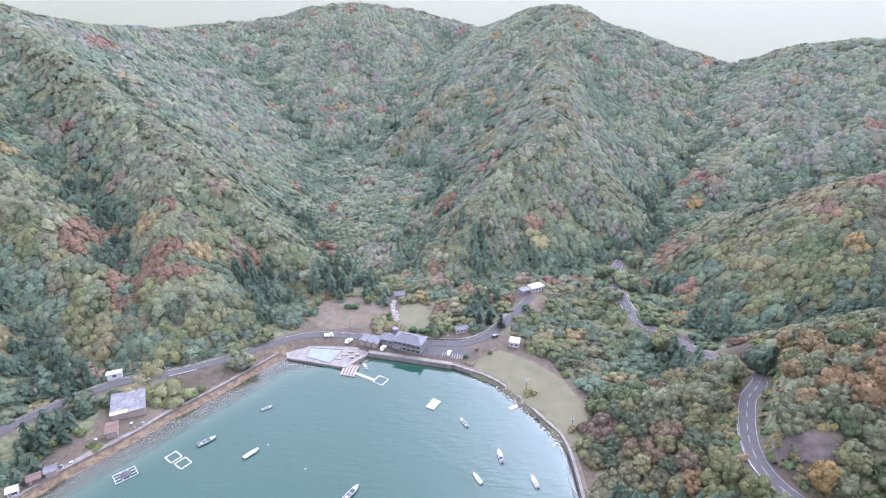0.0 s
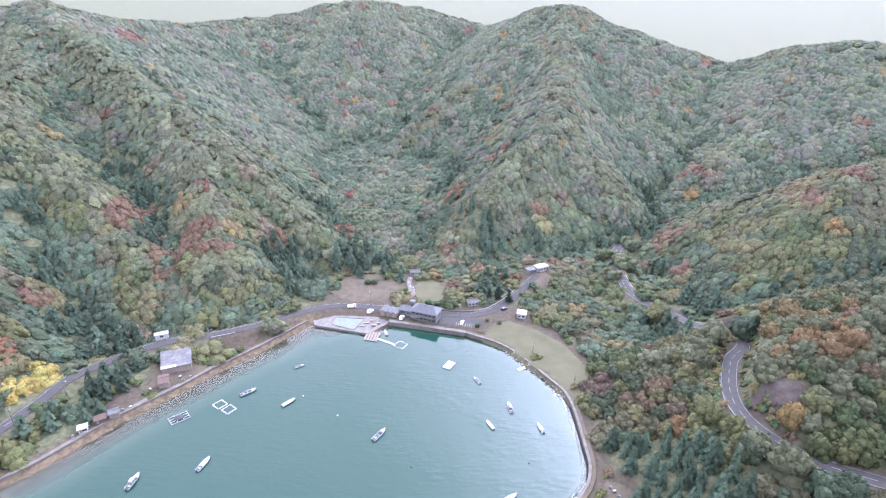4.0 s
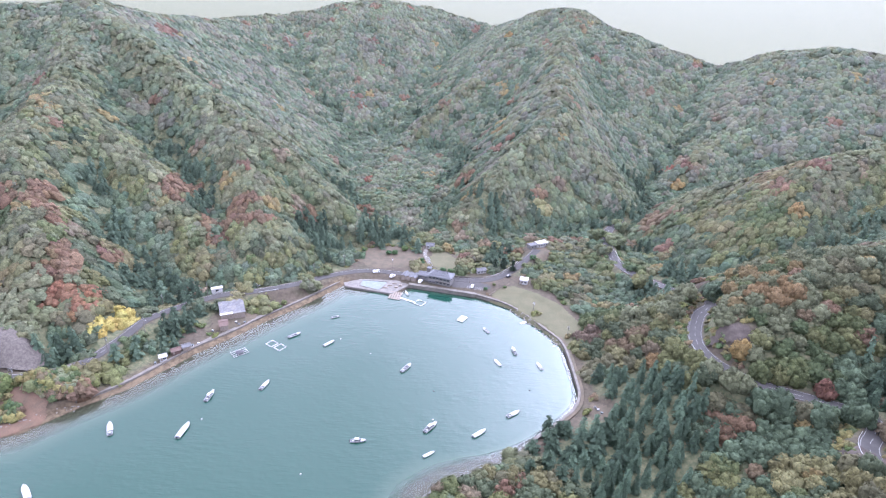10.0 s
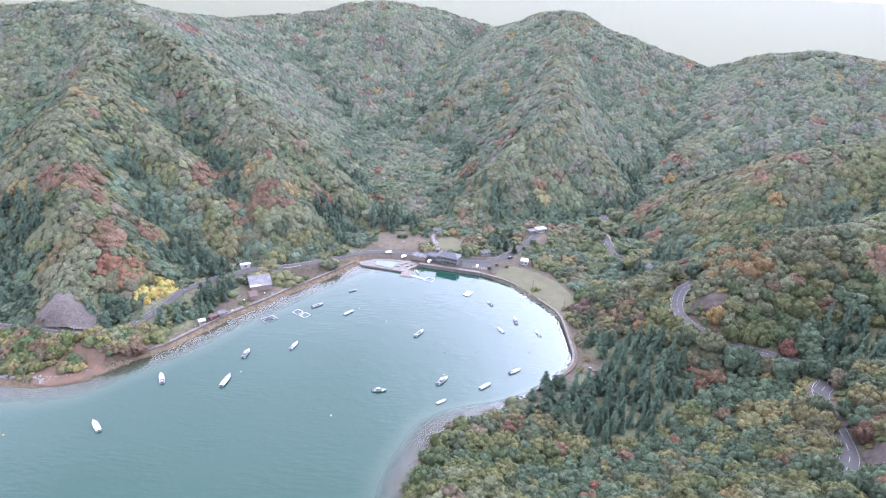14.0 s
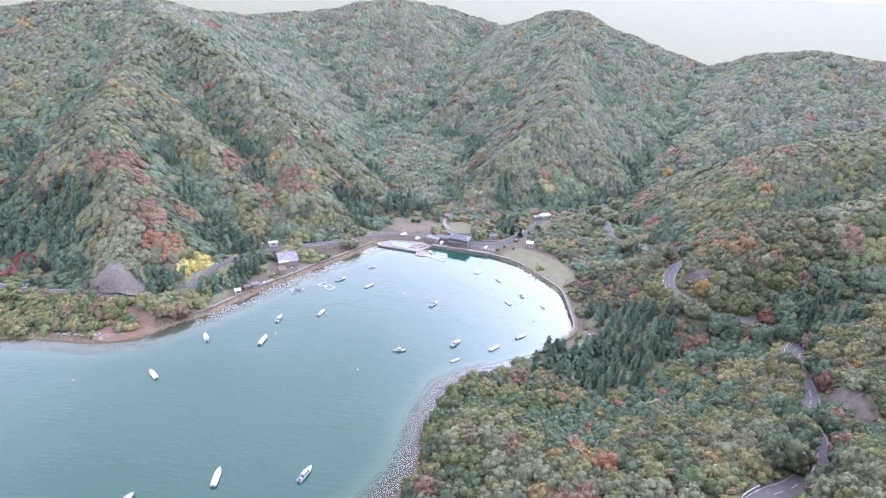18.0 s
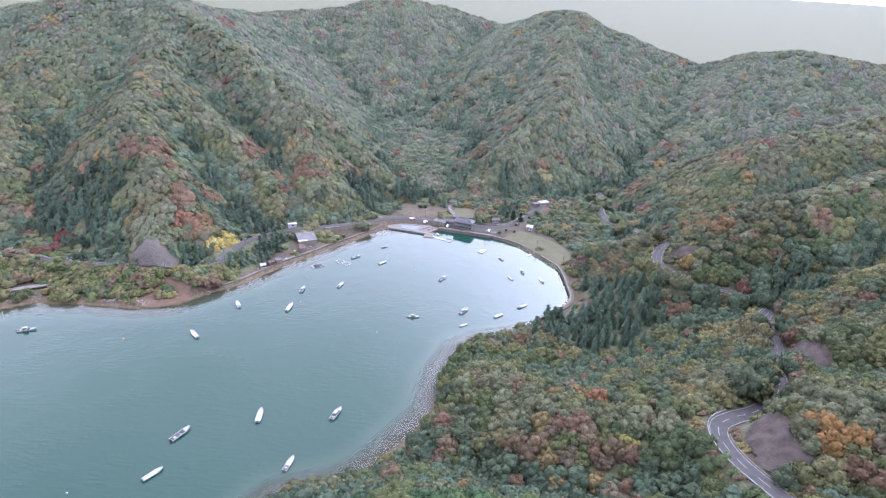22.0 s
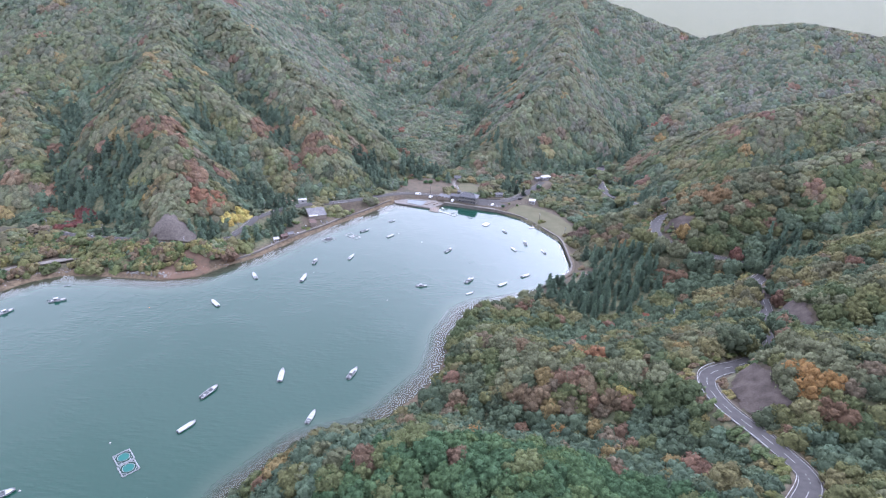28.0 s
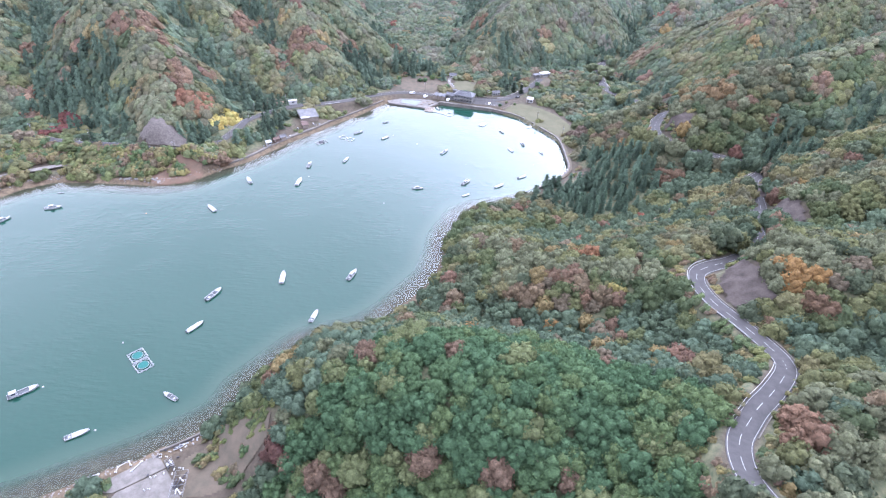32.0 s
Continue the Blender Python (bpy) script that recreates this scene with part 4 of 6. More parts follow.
SHEET_COVER = weathered("white_tarpaulin", (0.32, 0.33, 0.33), (0.20, 0.21, 0.215), 1.1, 0.65, 4.0, 0.3)
DARK = weathered("dark_fittings", (0.03, 0.03, 0.035), (0.055, 0.055, 0.06), 1.0, 0.6, 8.0)
NET_GREEN = weathered("green_net", (0.015, 0.075, 0.065), (0.022, 0.10, 0.085), 1.5, 0.8, 9.0)
GALV = weathered("galvanised_steel", (0.24, 0.25, 0.255), (0.16, 0.165, 0.17), 1.0, 0.4, 8.0, 0.05, 0.6)
LINE_WHITE = weathered("road_paint", (0.26, 0.26, 0.25), (0.17, 0.17, 0.165), 0.9, 0.7, 9.0)
SOIL = weathered("packed_earth", (0.092, 0.074, 0.053), (0.060, 0.054, 0.038), 0.25, 0.95, 4.0, 0.4)
GRASS = weathered("dry_turf", (0.088, 0.083, 0.050), (0.068, 0.068, 0.039), 0.12, 0.95, 3.0, 0.5, 0.0, 0.06)
PALE_CLIFF = weathered("pale_rock_face", (0.104, 0.092, 0.080), (0.058, 0.051, 0.045), 0.8, 0.95, 2.0, 0.7, 0.0, 0.3)
CLIFF = weathered("sprayed_rock_face", (0.066, 0.055, 0.047), (0.036, 0.030, 0.026), 0.35, 0.95, 2.0, 0.7, 0.0, 0.3)
RED_BANK = weathered("red_soil_bank", (0.112, 0.072, 0.050), (0.078, 0.058, 0.040), 0.25, 0.95, 2.5, 0.6, 0.0, 0.2)
CAR_PAINT = weathered("white_car_paint", (0.78, 0.78, 0.78), (0.70, 0.70, 0.70), 1.0, 0.25, 8.0, 0.02)
CAR_DARK = weathered("dark_car_paint", (0.03, 0.03, 0.035), (0.04, 0.04, 0.045), 1.0, 0.25, 8.0, 0.02)
BUOY_ORANGE = weathered("orange_float", (0.65, 0.22, 0.05), (0.55, 0.2, 0.06), 2.0, 0.5, 8.0)
GLASS, _gn, _gl, _gb = material("dark_window_glass", 0.06, 0.0, 0.6)
_gb.inputs["Base Color"].default_value = (0.025, 0.03, 0.035, 1)


def part(name, bm, mat, parent=None, label=""):
    """Link a bmesh as one object, under a thing or a part."""
    me = bpy.data.meshes.new(name)
    bm.to_mesh(me)
    bm.free()
    me.materials.append(mat)
    ob = new(name, me)
    if parent:
        ob.parent = parent
    return tagged(ob, label)


def thing(name, m, label, category, group="", kind=""):
    ob = new(name)
    ob.matrix_world = m
    return tagged(ob, label, category, group, kind)


def box(x0, x1, y0, y1, z0, z1, bevel=0.0):
    bm = bmesh.new()
    add_box(bm, x0, x1, y0, y1, z0, z1)
    if bevel:
        bmesh.ops.bevel(bm, geom=bm.edges[:], offset=bevel, segments=1, affect="EDGES")
    return bm


def add_box(bm, x0, x1, y0, y1, z0, z1):
    v = [bm.verts.new((x, y, z)) for z in (z0, z1) for y in (y0, y1) for x in (x0, x1)]
    for f in ((0, 2, 3, 1), (4, 5, 7, 6), (0, 1, 5, 4), (2, 6, 7, 3), (0, 4, 6, 2), (1, 3, 7, 5)):
        bm.faces.new([v[i] for i in f])
    return v


def add_tube(bm, a, b, r0, r1=None, seg=6):
    """A round bar from a to b."""
    a, b = Vector(a), Vector(b)
    r1 = r0 if r1 is None else r1
    q = (b - a).to_track_quat("Z", "Y").to_matrix()
    lo = [bm.verts.new(a + q @ Vector((r0 * math.cos(6.2832 * k / seg), r0 * math.sin(6.2832 * k / seg), 0))) for k in range(seg)]
    hi = [bm.verts.new(b + q @ Vector((r1 * math.cos(6.2832 * k / seg), r1 * math.sin(6.2832 * k / seg), 0))) for k in range(seg)]
    for k in range(seg):
        bm.faces.new((lo[k], lo[(k + 1) % seg], hi[(k + 1) % seg], hi[k]))
    bm.faces.new(lo[::-1])
    bm.faces.new(hi)


def tube(a, b, r0, r1=None, seg=6):
    bm = bmesh.new()
    add_tube(bm, a, b, r0, r1, seg)
    return bm


def loft(rings, cap=True):
    """Skin a row of rings of points."""
    bm = bmesh.new()
    rows = [[bm.verts.new(p) for p in r] for r in rings]
    n = len(rows[0])
    for a, b in zip(rows[:-1], rows[1:]):
        for k in range(n):
            bm.faces.new((a[k], a[(k + 1) % n], b[(k + 1) % n], b[k]))
    if cap:
        bm.faces.new(rows[0][::-1])
        bm.faces.new(rows[-1])
    bmesh.ops.recalc_face_normals(bm, faces=bm.faces[:])
    return bm


def ribbon(line, half, lift, thick, left=None, right=None):
    """A strip of given half width along a 3D line, with sides."""
    p = np.array(line, float)
    t = np.gradient(p[:, :2], axis=0)
    t /= np.linalg.norm(t, axis=1)[:, None]
    nrm = np.stack([-t[:, 1], t[:, 0]], 1)
    lo, hi = (-half if right is None else right), (half if left is None else left)
    rings = []
    for q, n in zip(p, nrm):
        a, b = q[:2] + n * lo, q[:2] + n * hi
        z = q[2] + lift
        rings.append([(a[0], a[1], z - thick), (b[0], b[1], z - thick), (b[0], b[1], z), (a[0], a[1], z)])
    return loft(rings)


def draped(name, outline_fn, x0, x1, y0, y1, step, lift, mat, label, category):
    """A patch of another ground laid over the sheet."""
    xs, ys = np.arange(x0, x1 + step, step), np.arange(y0, y1 + step, step)
    gx, gy = np.meshgrid(xs, ys)
    keep = outline_fn(gx, gy)
    bm = bmesh.new()
    vs = {}
    for j in range(len(ys) - 1):
        for i in range(len(xs) - 1):
            if keep[j, i] and keep[j, i + 1] and keep[j + 1, i] and keep[j + 1, i + 1]:
                quad = []
                for a, b in ((j, i), (j, i + 1), (j + 1, i + 1), (j + 1, i)):
                    if (a, b) not in vs:
                        x, y = xs[b], ys[a]
                        near = np.array([ground_z(x + dx, y + dy) for dx, dy in ((0, 0), (0.8, 0), (-0.8, 0), (0, 0.8), (0, -0.8))])
                        vs[a, b] = bm.verts.new((x, y, float(near.max()) + lift + (0.9 * noise.noise((x * 0.33, y * 0.33, 3)) + 0.5 * noise.noise((x, y, 7)) if category == "rock face" else 0.06 * noise.noise((x * 0.7, y * 0.7, 3)))))
                    quad.append(vs[a, b])
                f = bm.faces.new(quad)
                f.smooth = True
    return tagged(part(name, bm, mat), label, category, kind="structure")


def blob_area(cx, cy, a, b, wob=0.25, turn=0.0, seed=0):
    c, s = math.cos(radians(turn)), math.sin(radians(turn))

    def fn(x, y):
        u, v = (x - cx) * c + (y - cy) * s, -(x - cx) * s + (y - cy) * c
        return (u / a) ** 2 + (v / b) ** 2 < 1 + wob * fbm(x, y, max(a, b) * 0.35, 2, 70 + seed)
    return fn


# ---- roads ----
COAST, HILL = ROAD_LINES[0][0], ROAD_LINES[1][0]
for nm, line, half, lab in (("coast_road", COAST, 2.9, "worn grey asphalt road along the shore"), ("hill_road", HILL, 3.4, "two-lane asphalt road winding up the wooded hill")):
    tagged(part("road", ribbon(line, half, 0.03, 0.5), ASPHALT), lab, "road", kind="structure")


def along(line):
    p = np.array(line, float)
    return np.concatenate([[0], np.cumsum(np.hypot(*np.diff(p[:, :2], axis=0).T))])


def piece_of(line, s0, s1, step=1.2):
    s = along(line)
    q = np.linspace(s0, s1, max(2, int((s1 - s0) / step) + 1))
    return np.column_stack([np.interp(q, s, np.array(line)[:, k]) for k in range(3)])


def road_paint(line, half, s0, s1, dash, gap, edges):
    """Centre dashes, each a piece, and edge lines."""
    road_end = s1 or along(line)[-1]
    k = s0
    while dash and k + dash < road_end:
        tagged(part("centre_dash", ribbon(piece_of(line, k, k + dash), 0.085, 0.045, 0.02), LINE_WHITE), "white painted centre dash on the asphalt", "road marking", "centre dashes", "structure")
        k += dash + gap
    for off in edges:
        tagged(part("edge_line", ribbon(piece_of(line, s0, road_end, 2.0), 0, 0.045, 0.02, off + 0.07, off - 0.07), LINE_WHITE), "white painted edge line along the road", "road marking", kind="structure")


road_paint(HILL, 3.4, 4, None, 4.5, 4.3, (-2.95, 2.95))
road_paint(COAST, 2.9, 150, None, 0, 0, (2.45,))
road_paint(COAST, 2.9, 225, 300, 3.5, 4.0, ())


def guard_rail(line, offset, s0, s1, white=True):
    """Posts and a folded steel beam beside a road."""
    seg = piece_of(line, s0, s1, 2.0)
    t = np.gradient(seg[:, :2], axis=0)
    t /= np.linalg.norm(t, axis=1)[:, None]
    side = seg[:, :2] + np.stack([-t[:, 1], t[:, 0]], 1) * offset
    rail = thing("guard_rail", pose(side[0, 0], side[0, 1], seg[0, 2]), "white steel guard rail on posts beside the road", "guard rail", "guard rails")
    o = np.array((side[0, 0], side[0, 1], seg[0, 2]))
    pts = np.column_stack([side, seg[:, 2]]) - o
    part("beam", ribbon(pts, 0.05, 0.85, 0.34), PAINT_WHITE if white else GALV, rail)
    bm = tube((0, 0, -0.3), (0, 0, 0.84), 0.06)
    me = None
    for q in pts[::1]:
        if me is None:
            first = part("post", bm, GALV, rail)
            me = first.data
            first.location = q - np.array((0, 0, 0.0))
        else:
            ob = new("post", me)
            ob.parent, ob.location = rail, q


HS = along(HILL)


def near_s(line, x, y):
    p = np.array(line)
    return float(along(line)[np.argmin(np.hypot(p[:, 0] - x, p[:, 1] - y))])


for (x0, y0), (x1, y1), off in (((76, -27), (66, -58), -3.7), ((66, -50), (70, -74), -3.7), ((71, -90), (44, -116), -3.7), ((153, 84), (116, 14), -3.7),
                                ((123, 168), (128, 134), -3.7), ((112, 300), (114, 268), 3.7)):
    a, b = sorted((near_s(HILL, x0, y0), near_s(HILL, x1, y1)))
    guard_rail(HILL, off, a, b)
a, b = near_s(COAST, 12, 253), near_s(COAST, 44, 280)
guard_rail(COAST, 3.3, a, b)
guard_rail(COAST, -3.3, near_s(COAST, -130, 218), near_s(COAST, -118, 222))


def kerb(line, offset, s0, s1, high, lab):
    seg = piece_of(line, s0, s1, 2.0)
    return tagged(part("kerb", ribbon(seg, 0, high, high + 0.3, offset + 0.16, offset - 0.16), CONCRETE), lab, "kerb", kind="structure")


kerb(HILL, 3.75, near_s(HILL, 60, -30), near_s(HILL, 44, -115), 0.25, "low concrete kerb under the cut bank")
kerb(COAST, 3.3, near_s(COAST, -20, 256), near_s(COAST, 14, 252), 0.9, "pale concrete retaining wall behind the houses")

# ---- walls along the water ----


def seawall(pts, top, thick, lab, out=0.0, foot=-2.2):
    line = spline([(x, y, 0) for x, y in pts], 2.5)
    w = tagged(part("seawall", ribbon(line, 0, top, top - foot, thick + out, out), CONCRETE), lab, "seawall", kind="structure")
    tagged(part("wall_coping", ribbon(line, 0, top + 0.18, 0.176, thick + out + 0.1, out - 0.1), CONCRETE), "pale concrete coping on the seawall", "coping", kind="structure")
    return w


WEST_WALL = [(-82.6, 245.7), (-103.6, 216.2), (-121.2, 195), (-130.6, 181.4), (-148.4, 159.2), (-165.9, 131.2), (-181, 115.5)]
seawall(WEST_WALL, 2.0, -1.0, "weathered concrete seawall along the western beach", -1.0)
tagged(part("shore_path", ribbon(spline([(x, y, 0) for x, y in WEST_WALL], 2.5), 0, 1.75, 0.5, -1.9, -4.6), CONCRETE), "pale concrete path behind the western seawall", "path", kind="structure")
HEAD_WALL = [(-37.8, 245.7), (-23.2, 242.6), (6.7, 235.6)]
seawall(HEAD_WALL, 2.3, 2.6, "grey concrete quay wall below the guest house", -1.6)
EAST_WALL = [(6.7, 235.6), (29, 221.9), (47, 195.6), (54.6, 179.2), (54.9, 147), (53.9, 135.8), (49.7, 126), (41.2, 116.8), (25, 102)]
seawall(EAST_WALL, 2.0, 1.1, "concrete seawall round the grassy bank", -0.6)
tagged(part("shore_path", ribbon(spline([(x, y, 0) for x, y in EAST_WALL[:8]], 2.5), 0, 2.05, 0.5, 2.3, 0.75), SOIL), "narrow trodden path behind the eastern seawall", "path", kind="structure")
seawall([(-133.5, -91.2), (-125.7, -86.3), (-119.9, -81.7), (-115.2, -75.2)], 1.7, -0.7, "low curved concrete wall beside the slipway")


def stone_mesh(seed, r=1.0):
    rng = np.random.default_rng(seed)
    bm = bmesh.new()
    bmesh.ops.create_icosphere(bm, subdivisions=1, radius=r)
    for v in bm.verts:
        v.co *= rng.uniform(0.7, 1.15)
        v.co.z *= 0.7
    me = bpy.data.meshes.new("stone")
    bm.to_mesh(me)
    bm.free()
    me.materials.append(ROCK)
    return me


STONES = [stone_mesh(s) for s in range(5)]


def riprap(line, count, spread, size, lab, seed, sink=0.25):
    """A bank of loose stones along a line."""
    rng = np.random.default_rng(seed)
    p = spline([(x, y, 0) for x, y in line], 1.0)
    bank = thing("stone_bank", pose(*p[0]), lab, "stone bank")
    for k in range(count):
        q = p[rng.integers(0, len(p))] + np.array((rng.normal() * spread, rng.normal() * spread, 0))
        ob = new("stone", STONES[k % 5])
        s = size * rng.uniform(0.5, 1.3)
        ob.parent = bank
        z = max(float(ground_z(q[0], q[1])), -0.5)
        ob.location = (q[0] - p[0][0], q[1] - p[0][1], z + s * sink)
        ob.rotation_euler, ob.scale = (rng.uniform(-0.4, 0.4), rng.uniform(-0.4, 0.4), rng.uniform(0, 6.28)), (s, s, s)


riprap([(27, 222), (36, 209), (44, 196), (52, 182)], 150, 0.9, 0.75, "bank of grey boulders at the foot of the seawall", 5)
riprap([(-210, 94), (-222, 96), (-236, 95)], 60, 0.8, 0.8, "row of grey boulders at the water's edge", 6)
riprap([(-180, 114), (-200, 101), (-214, 93)], 60, 1.0, 0.5, "scattered shore stones below the bushes", 7)
riprap([(-264, 96), (-285, 90), (-300, 74)], 60, 1.3, 0.5, "pale stones strewn along the beach", 8)
riprap([(-112, -70), (-104, -55), (-92, -36)], 60, 1.2, 0.6, "dark stones under the headland trees", 9)
riprap([(-34, 20), (-32, 48), (-22, 70), (-8, 82)], 70, 1.0, 0.6, "stones along the foot of the wooded headland", 10)
riprap([(-168, -112), (-150, -101), (-134, -92)], 70, 1.1, 0.4, "stones and rubble beside the slipway", 11)

# ---- bare ground, turf and rock ----
draped("turf", blob_area(42, 211, 22, 38, 0.12, 28, 1), 8, 84, 168, 252, 0.9, 0.06, GRASS, "dry yellow-green turf behind the seawall", "turf")
draped("turf", blob_area(-14, 281, 12, 17, 0.3, 15, 2), -34, 6, 260, 304, 1.5, 0.06, GRASS, "dry grass clearing behind the guest house", "turf")
draped("bare_earth", blob_area(-57, 285, 24, 20, 0.3, 0, 3), -88, -28, 260, 314, 1.5, 0.06, SOIL, "bare earth lot with dry weeds", "bare earth")
draped("yard", blob_area(-10, 250, 30, 7.5, 0.05, -12, 4), -44, 24, 236, 266, 1.5, 0.05, ASPHALT, "worn asphalt yard round the guest house", "yard")
draped("bare_earth", blob_area(-136, 193, 10, 16, 0.25, -35, 5), -152, -112, 172, 216, 1.5, 0.06, SOIL, "bare earth yard beside the boat shed", "bare earth")
draped("bare_earth", blob_area(58, 297, 8, 16, 0.2, -30, 6), 40, 78, 276, 324, 1.5, 0.06, SOIL, "gravel yard in front of the white building", "bare earth")
draped("bare_earth", blob_area(-108, -95, 17, 13, 0.35, 30, 7), -128, -84, -120, -74, 0.75, 0.06, SOIL, "trampled earth beside the slipway", "bare earth")
draped("bare_earth", blob_area(60, 123, 6, 7, 0.3, 0, 8), 50, 70, 112, 134, 1.2, 0.06, SOIL, "brown bare earth behind the seawall corner", "bare earth")
draped("rock_face", blob_area(-223, 136, 17, 9.5, 0.25, -8, 9), -246, -200, 128.5, 150, 1.6, 0.5, PALE_CLIFF, "bare grey rock face above the road", "rock face")
draped("rock_face", blob_area(134, 258, 12, 8.5, 0.3, -15, 10), 118, 150, 246, 272, 1.6, 0.5, CLIFF, "bare brown-grey rock cut above the road", "rock face")
draped("rock_face", blob_area(77.5, -48, 8, 14, 0.2, -5, 11), 66, 92, -66, -30, 1.2, 0.4, CLIFF, "grey sprayed-mortar slope inside the road bend", "rock face")
draped("rock_face", blob_area(134.5, 23, 5, 15, 0.25, -8, 16), 124, 146, 4, 42, 1.4, 0.4, CLIFF, "brown-grey rock cutting above the upper bend", "rock face")
draped("rock_face", blob_area(142, 66, 9, 14, 0.25, 20, 12), 126, 158, 46, 88, 1.6, 0.4, CLIFF, "dark rock cutting beside the road", "rock face")
draped("rock_face", blob_area(124, 139, 13, 6, 0.3, -42, 15), 108, 142, 122, 156, 1.2, 0.45, CLIFF, "bare brown-grey cutting above the lower bend", "rock face")
draped("red_bank", blob_area(-209, 106, 21, 13.5, 0.3, 4, 13), -236, -182, 92, 122, 0.8, 0.12, RED_BANK, "reddish soil bank above the beach", "bank")
draped("pad", blob_area(-300, 127, 14, 5, 0.2, 12, 14), -320, -280, 116, 140, 1.5, 0.08, CONCRETE, "pale concrete pad on the western flat", "pad")

# ---- quay with the sea pool ----


def prism(pts, z0, z1):
    return loft([[(x, y, z0) for x, y in pts], [(x, y, z1) for x, y in pts]])


quay = thing("quay", pose(-60, 246, 0), "pale concrete quay with a pale blue sea pool", "quay", kind="structure")
rel = lambda pts: [(x + 60, y - 246) for x, y in pts]
pool_ring = [(-70.0, 250.2), (-70.6, 241.8), (-57.0, 236.2), (-52.2, 248.6)]
outer = [(-84, 250), (-80.3, 240.6), (-48.2, 232.6), (-37.4, 245.4), (-42, 251.5), (-66, 259), (-77, 261)]
part("quay_body", prism(rel(outer), -2.5, 1.25), PALE_CONCRETE, quay)
part("pool_floor", prism(rel(pool_ring), 1.0, 1.262), SEA_BLUE, quay, "pale blue painted pool floor")
for a, b in zip(pool_ring, pool_ring[1:] + pool_ring[:1]):
    seg = [(a[0], a[1], 0), (b[0], b[1], 0)]
    w = part("pool_kerb", ribbon(np.array(seg) - np.array((-60, 246, 0)), 0.3, 1.5, 0.4), CONCRETE, quay)
for k in range(5):
    u = k / 4
    part("ramp_plank", ribbon([(11.6 + 6.3 * u, -11.4 - 1.4 * u + 1.0, 1.27), (10.4 + 6.3 * u, -18.4 - 1.4 * u, 0.35)], 0.62, 0.1, 0.14), WOOD, quay, "grey timber ramp plank")
for k in range(6):          # joints between the cast bays
    x = -79 + 6.4 * k
    part("joint", ribbon([(x + 60, -4.5 - 0.9 * k * 0.9, 1.255), (x + 64.5, 12.0 - 1.6 * k, 1.255)], 0.07, 0.0, 0.05), ASPHALT, quay, "dark joint")
for x, y in ((-50.5, 243.5), (-47.5, 246.5), (-53, 240)):
    part("timber_stack", box(x + 60 - 1.6, x + 60 + 1.6, y - 246 - 0.5, y - 246 + 0.5, 1.252, 1.8, 0.05), WOOD, quay, "stacked grey timber")
for x, y, w in ((-46, 241, 2.4), (-43.5, 243.5, 2.0)):
    part("rack", box(x + 60 - w / 2, x + 60 + w / 2, y - 246 - 0.7, y - 246 + 0.7, 1.252, 2.2, 0.06), WOOD, quay)

tagged(part("lower_road", ribbon(spline(BEACH_TRACK), 2.0, 0.35, 0.5), CONCRETE), "narrow grey concrete track above the western beach", "road", kind="structure")
tagged(part("driveway", ribbon(spline([(-25.5, 259, 3.2), (-25.0, 264, 3.3), (-24.6, 272, 3.4), (-27, 283, 3.5), (-29, 293, 3.7), (-28, 300, 3.9)]), 1.5, 0.12, 0.4), CONCRETE), "pale concrete driveway to the cottage", "driveway", kind="structure")

# ---- buildings ----


def gable_roof(w, d, eave, rise, over, thick=0.14, mat=None, parent=None, name="roof", rows=0):
    """Two roof slopes with the ridge along x."""
    hw, hd = w / 2 + over, d / 2 + over
    for s in (-1, 1):
        bm = loft([[(x, s * hd, eave - over * rise / (d / 2)), (x, 0, eave + rise), (x, 0, eave + rise + thick), (x, s * hd, eave - over * rise / (d / 2) + thick)] for x in (-hw, hw)])
        slope = part(name, bm, mat, parent)
        for k in range(rows):
            v = (k + 0.5) / rows
            y, z = s * hd * (1 - v), eave - over * rise / (d / 2) + (rise + over * rise / (d / 2)) * v + thick
            part("roof_rib", box(-hw, hw, y - 0.05, y + 0.05, z - 0.02, z + 0.07), mat, slope)
    part("ridge_cap", box(-hw, hw, -0.18, 0.18, eave + rise + thick - 0.04, eave + rise + thick + 0.12, 0.04), mat, parent)


def add_window(parent, x, y, z, w, h, turn=0):
    """Frame, two panes and a sill, standing proud of the wall."""
    m = pose(x, y, z, 0, 0, turn)
    bm = bmesh.new()
    for a in (-w / 2, 0, w / 2):
        add_box(bm, a - 0.04, a + 0.04, -0.07, 0.02, -h / 2, h / 2)
    for b in (-h / 2, h / 2):
        add_box(bm, -w / 2 - 0.04, w / 2 + 0.04, -0.072, 0.022, b - 0.04, b + 0.04)
    bm.transform(m)
    f = part("window_frame", bm, GALV, parent)
    for a in (-w / 4, w / 4):
        g = box(a - w / 4 + 0.04, a + w / 4 - 0.04, -0.03, 0.01, -h / 2 + 0.04, h / 2 - 0.04)
        g.transform(m)
        part("pane", g, GLASS, f)
    s = box(-w / 2 - 0.1, w / 2 + 0.1, -0.16, 0.0, -h / 2 - 0.12, -h / 2 - 0.045)
    s.transform(m)
    part("window_sill", s, CONCRETE, f)


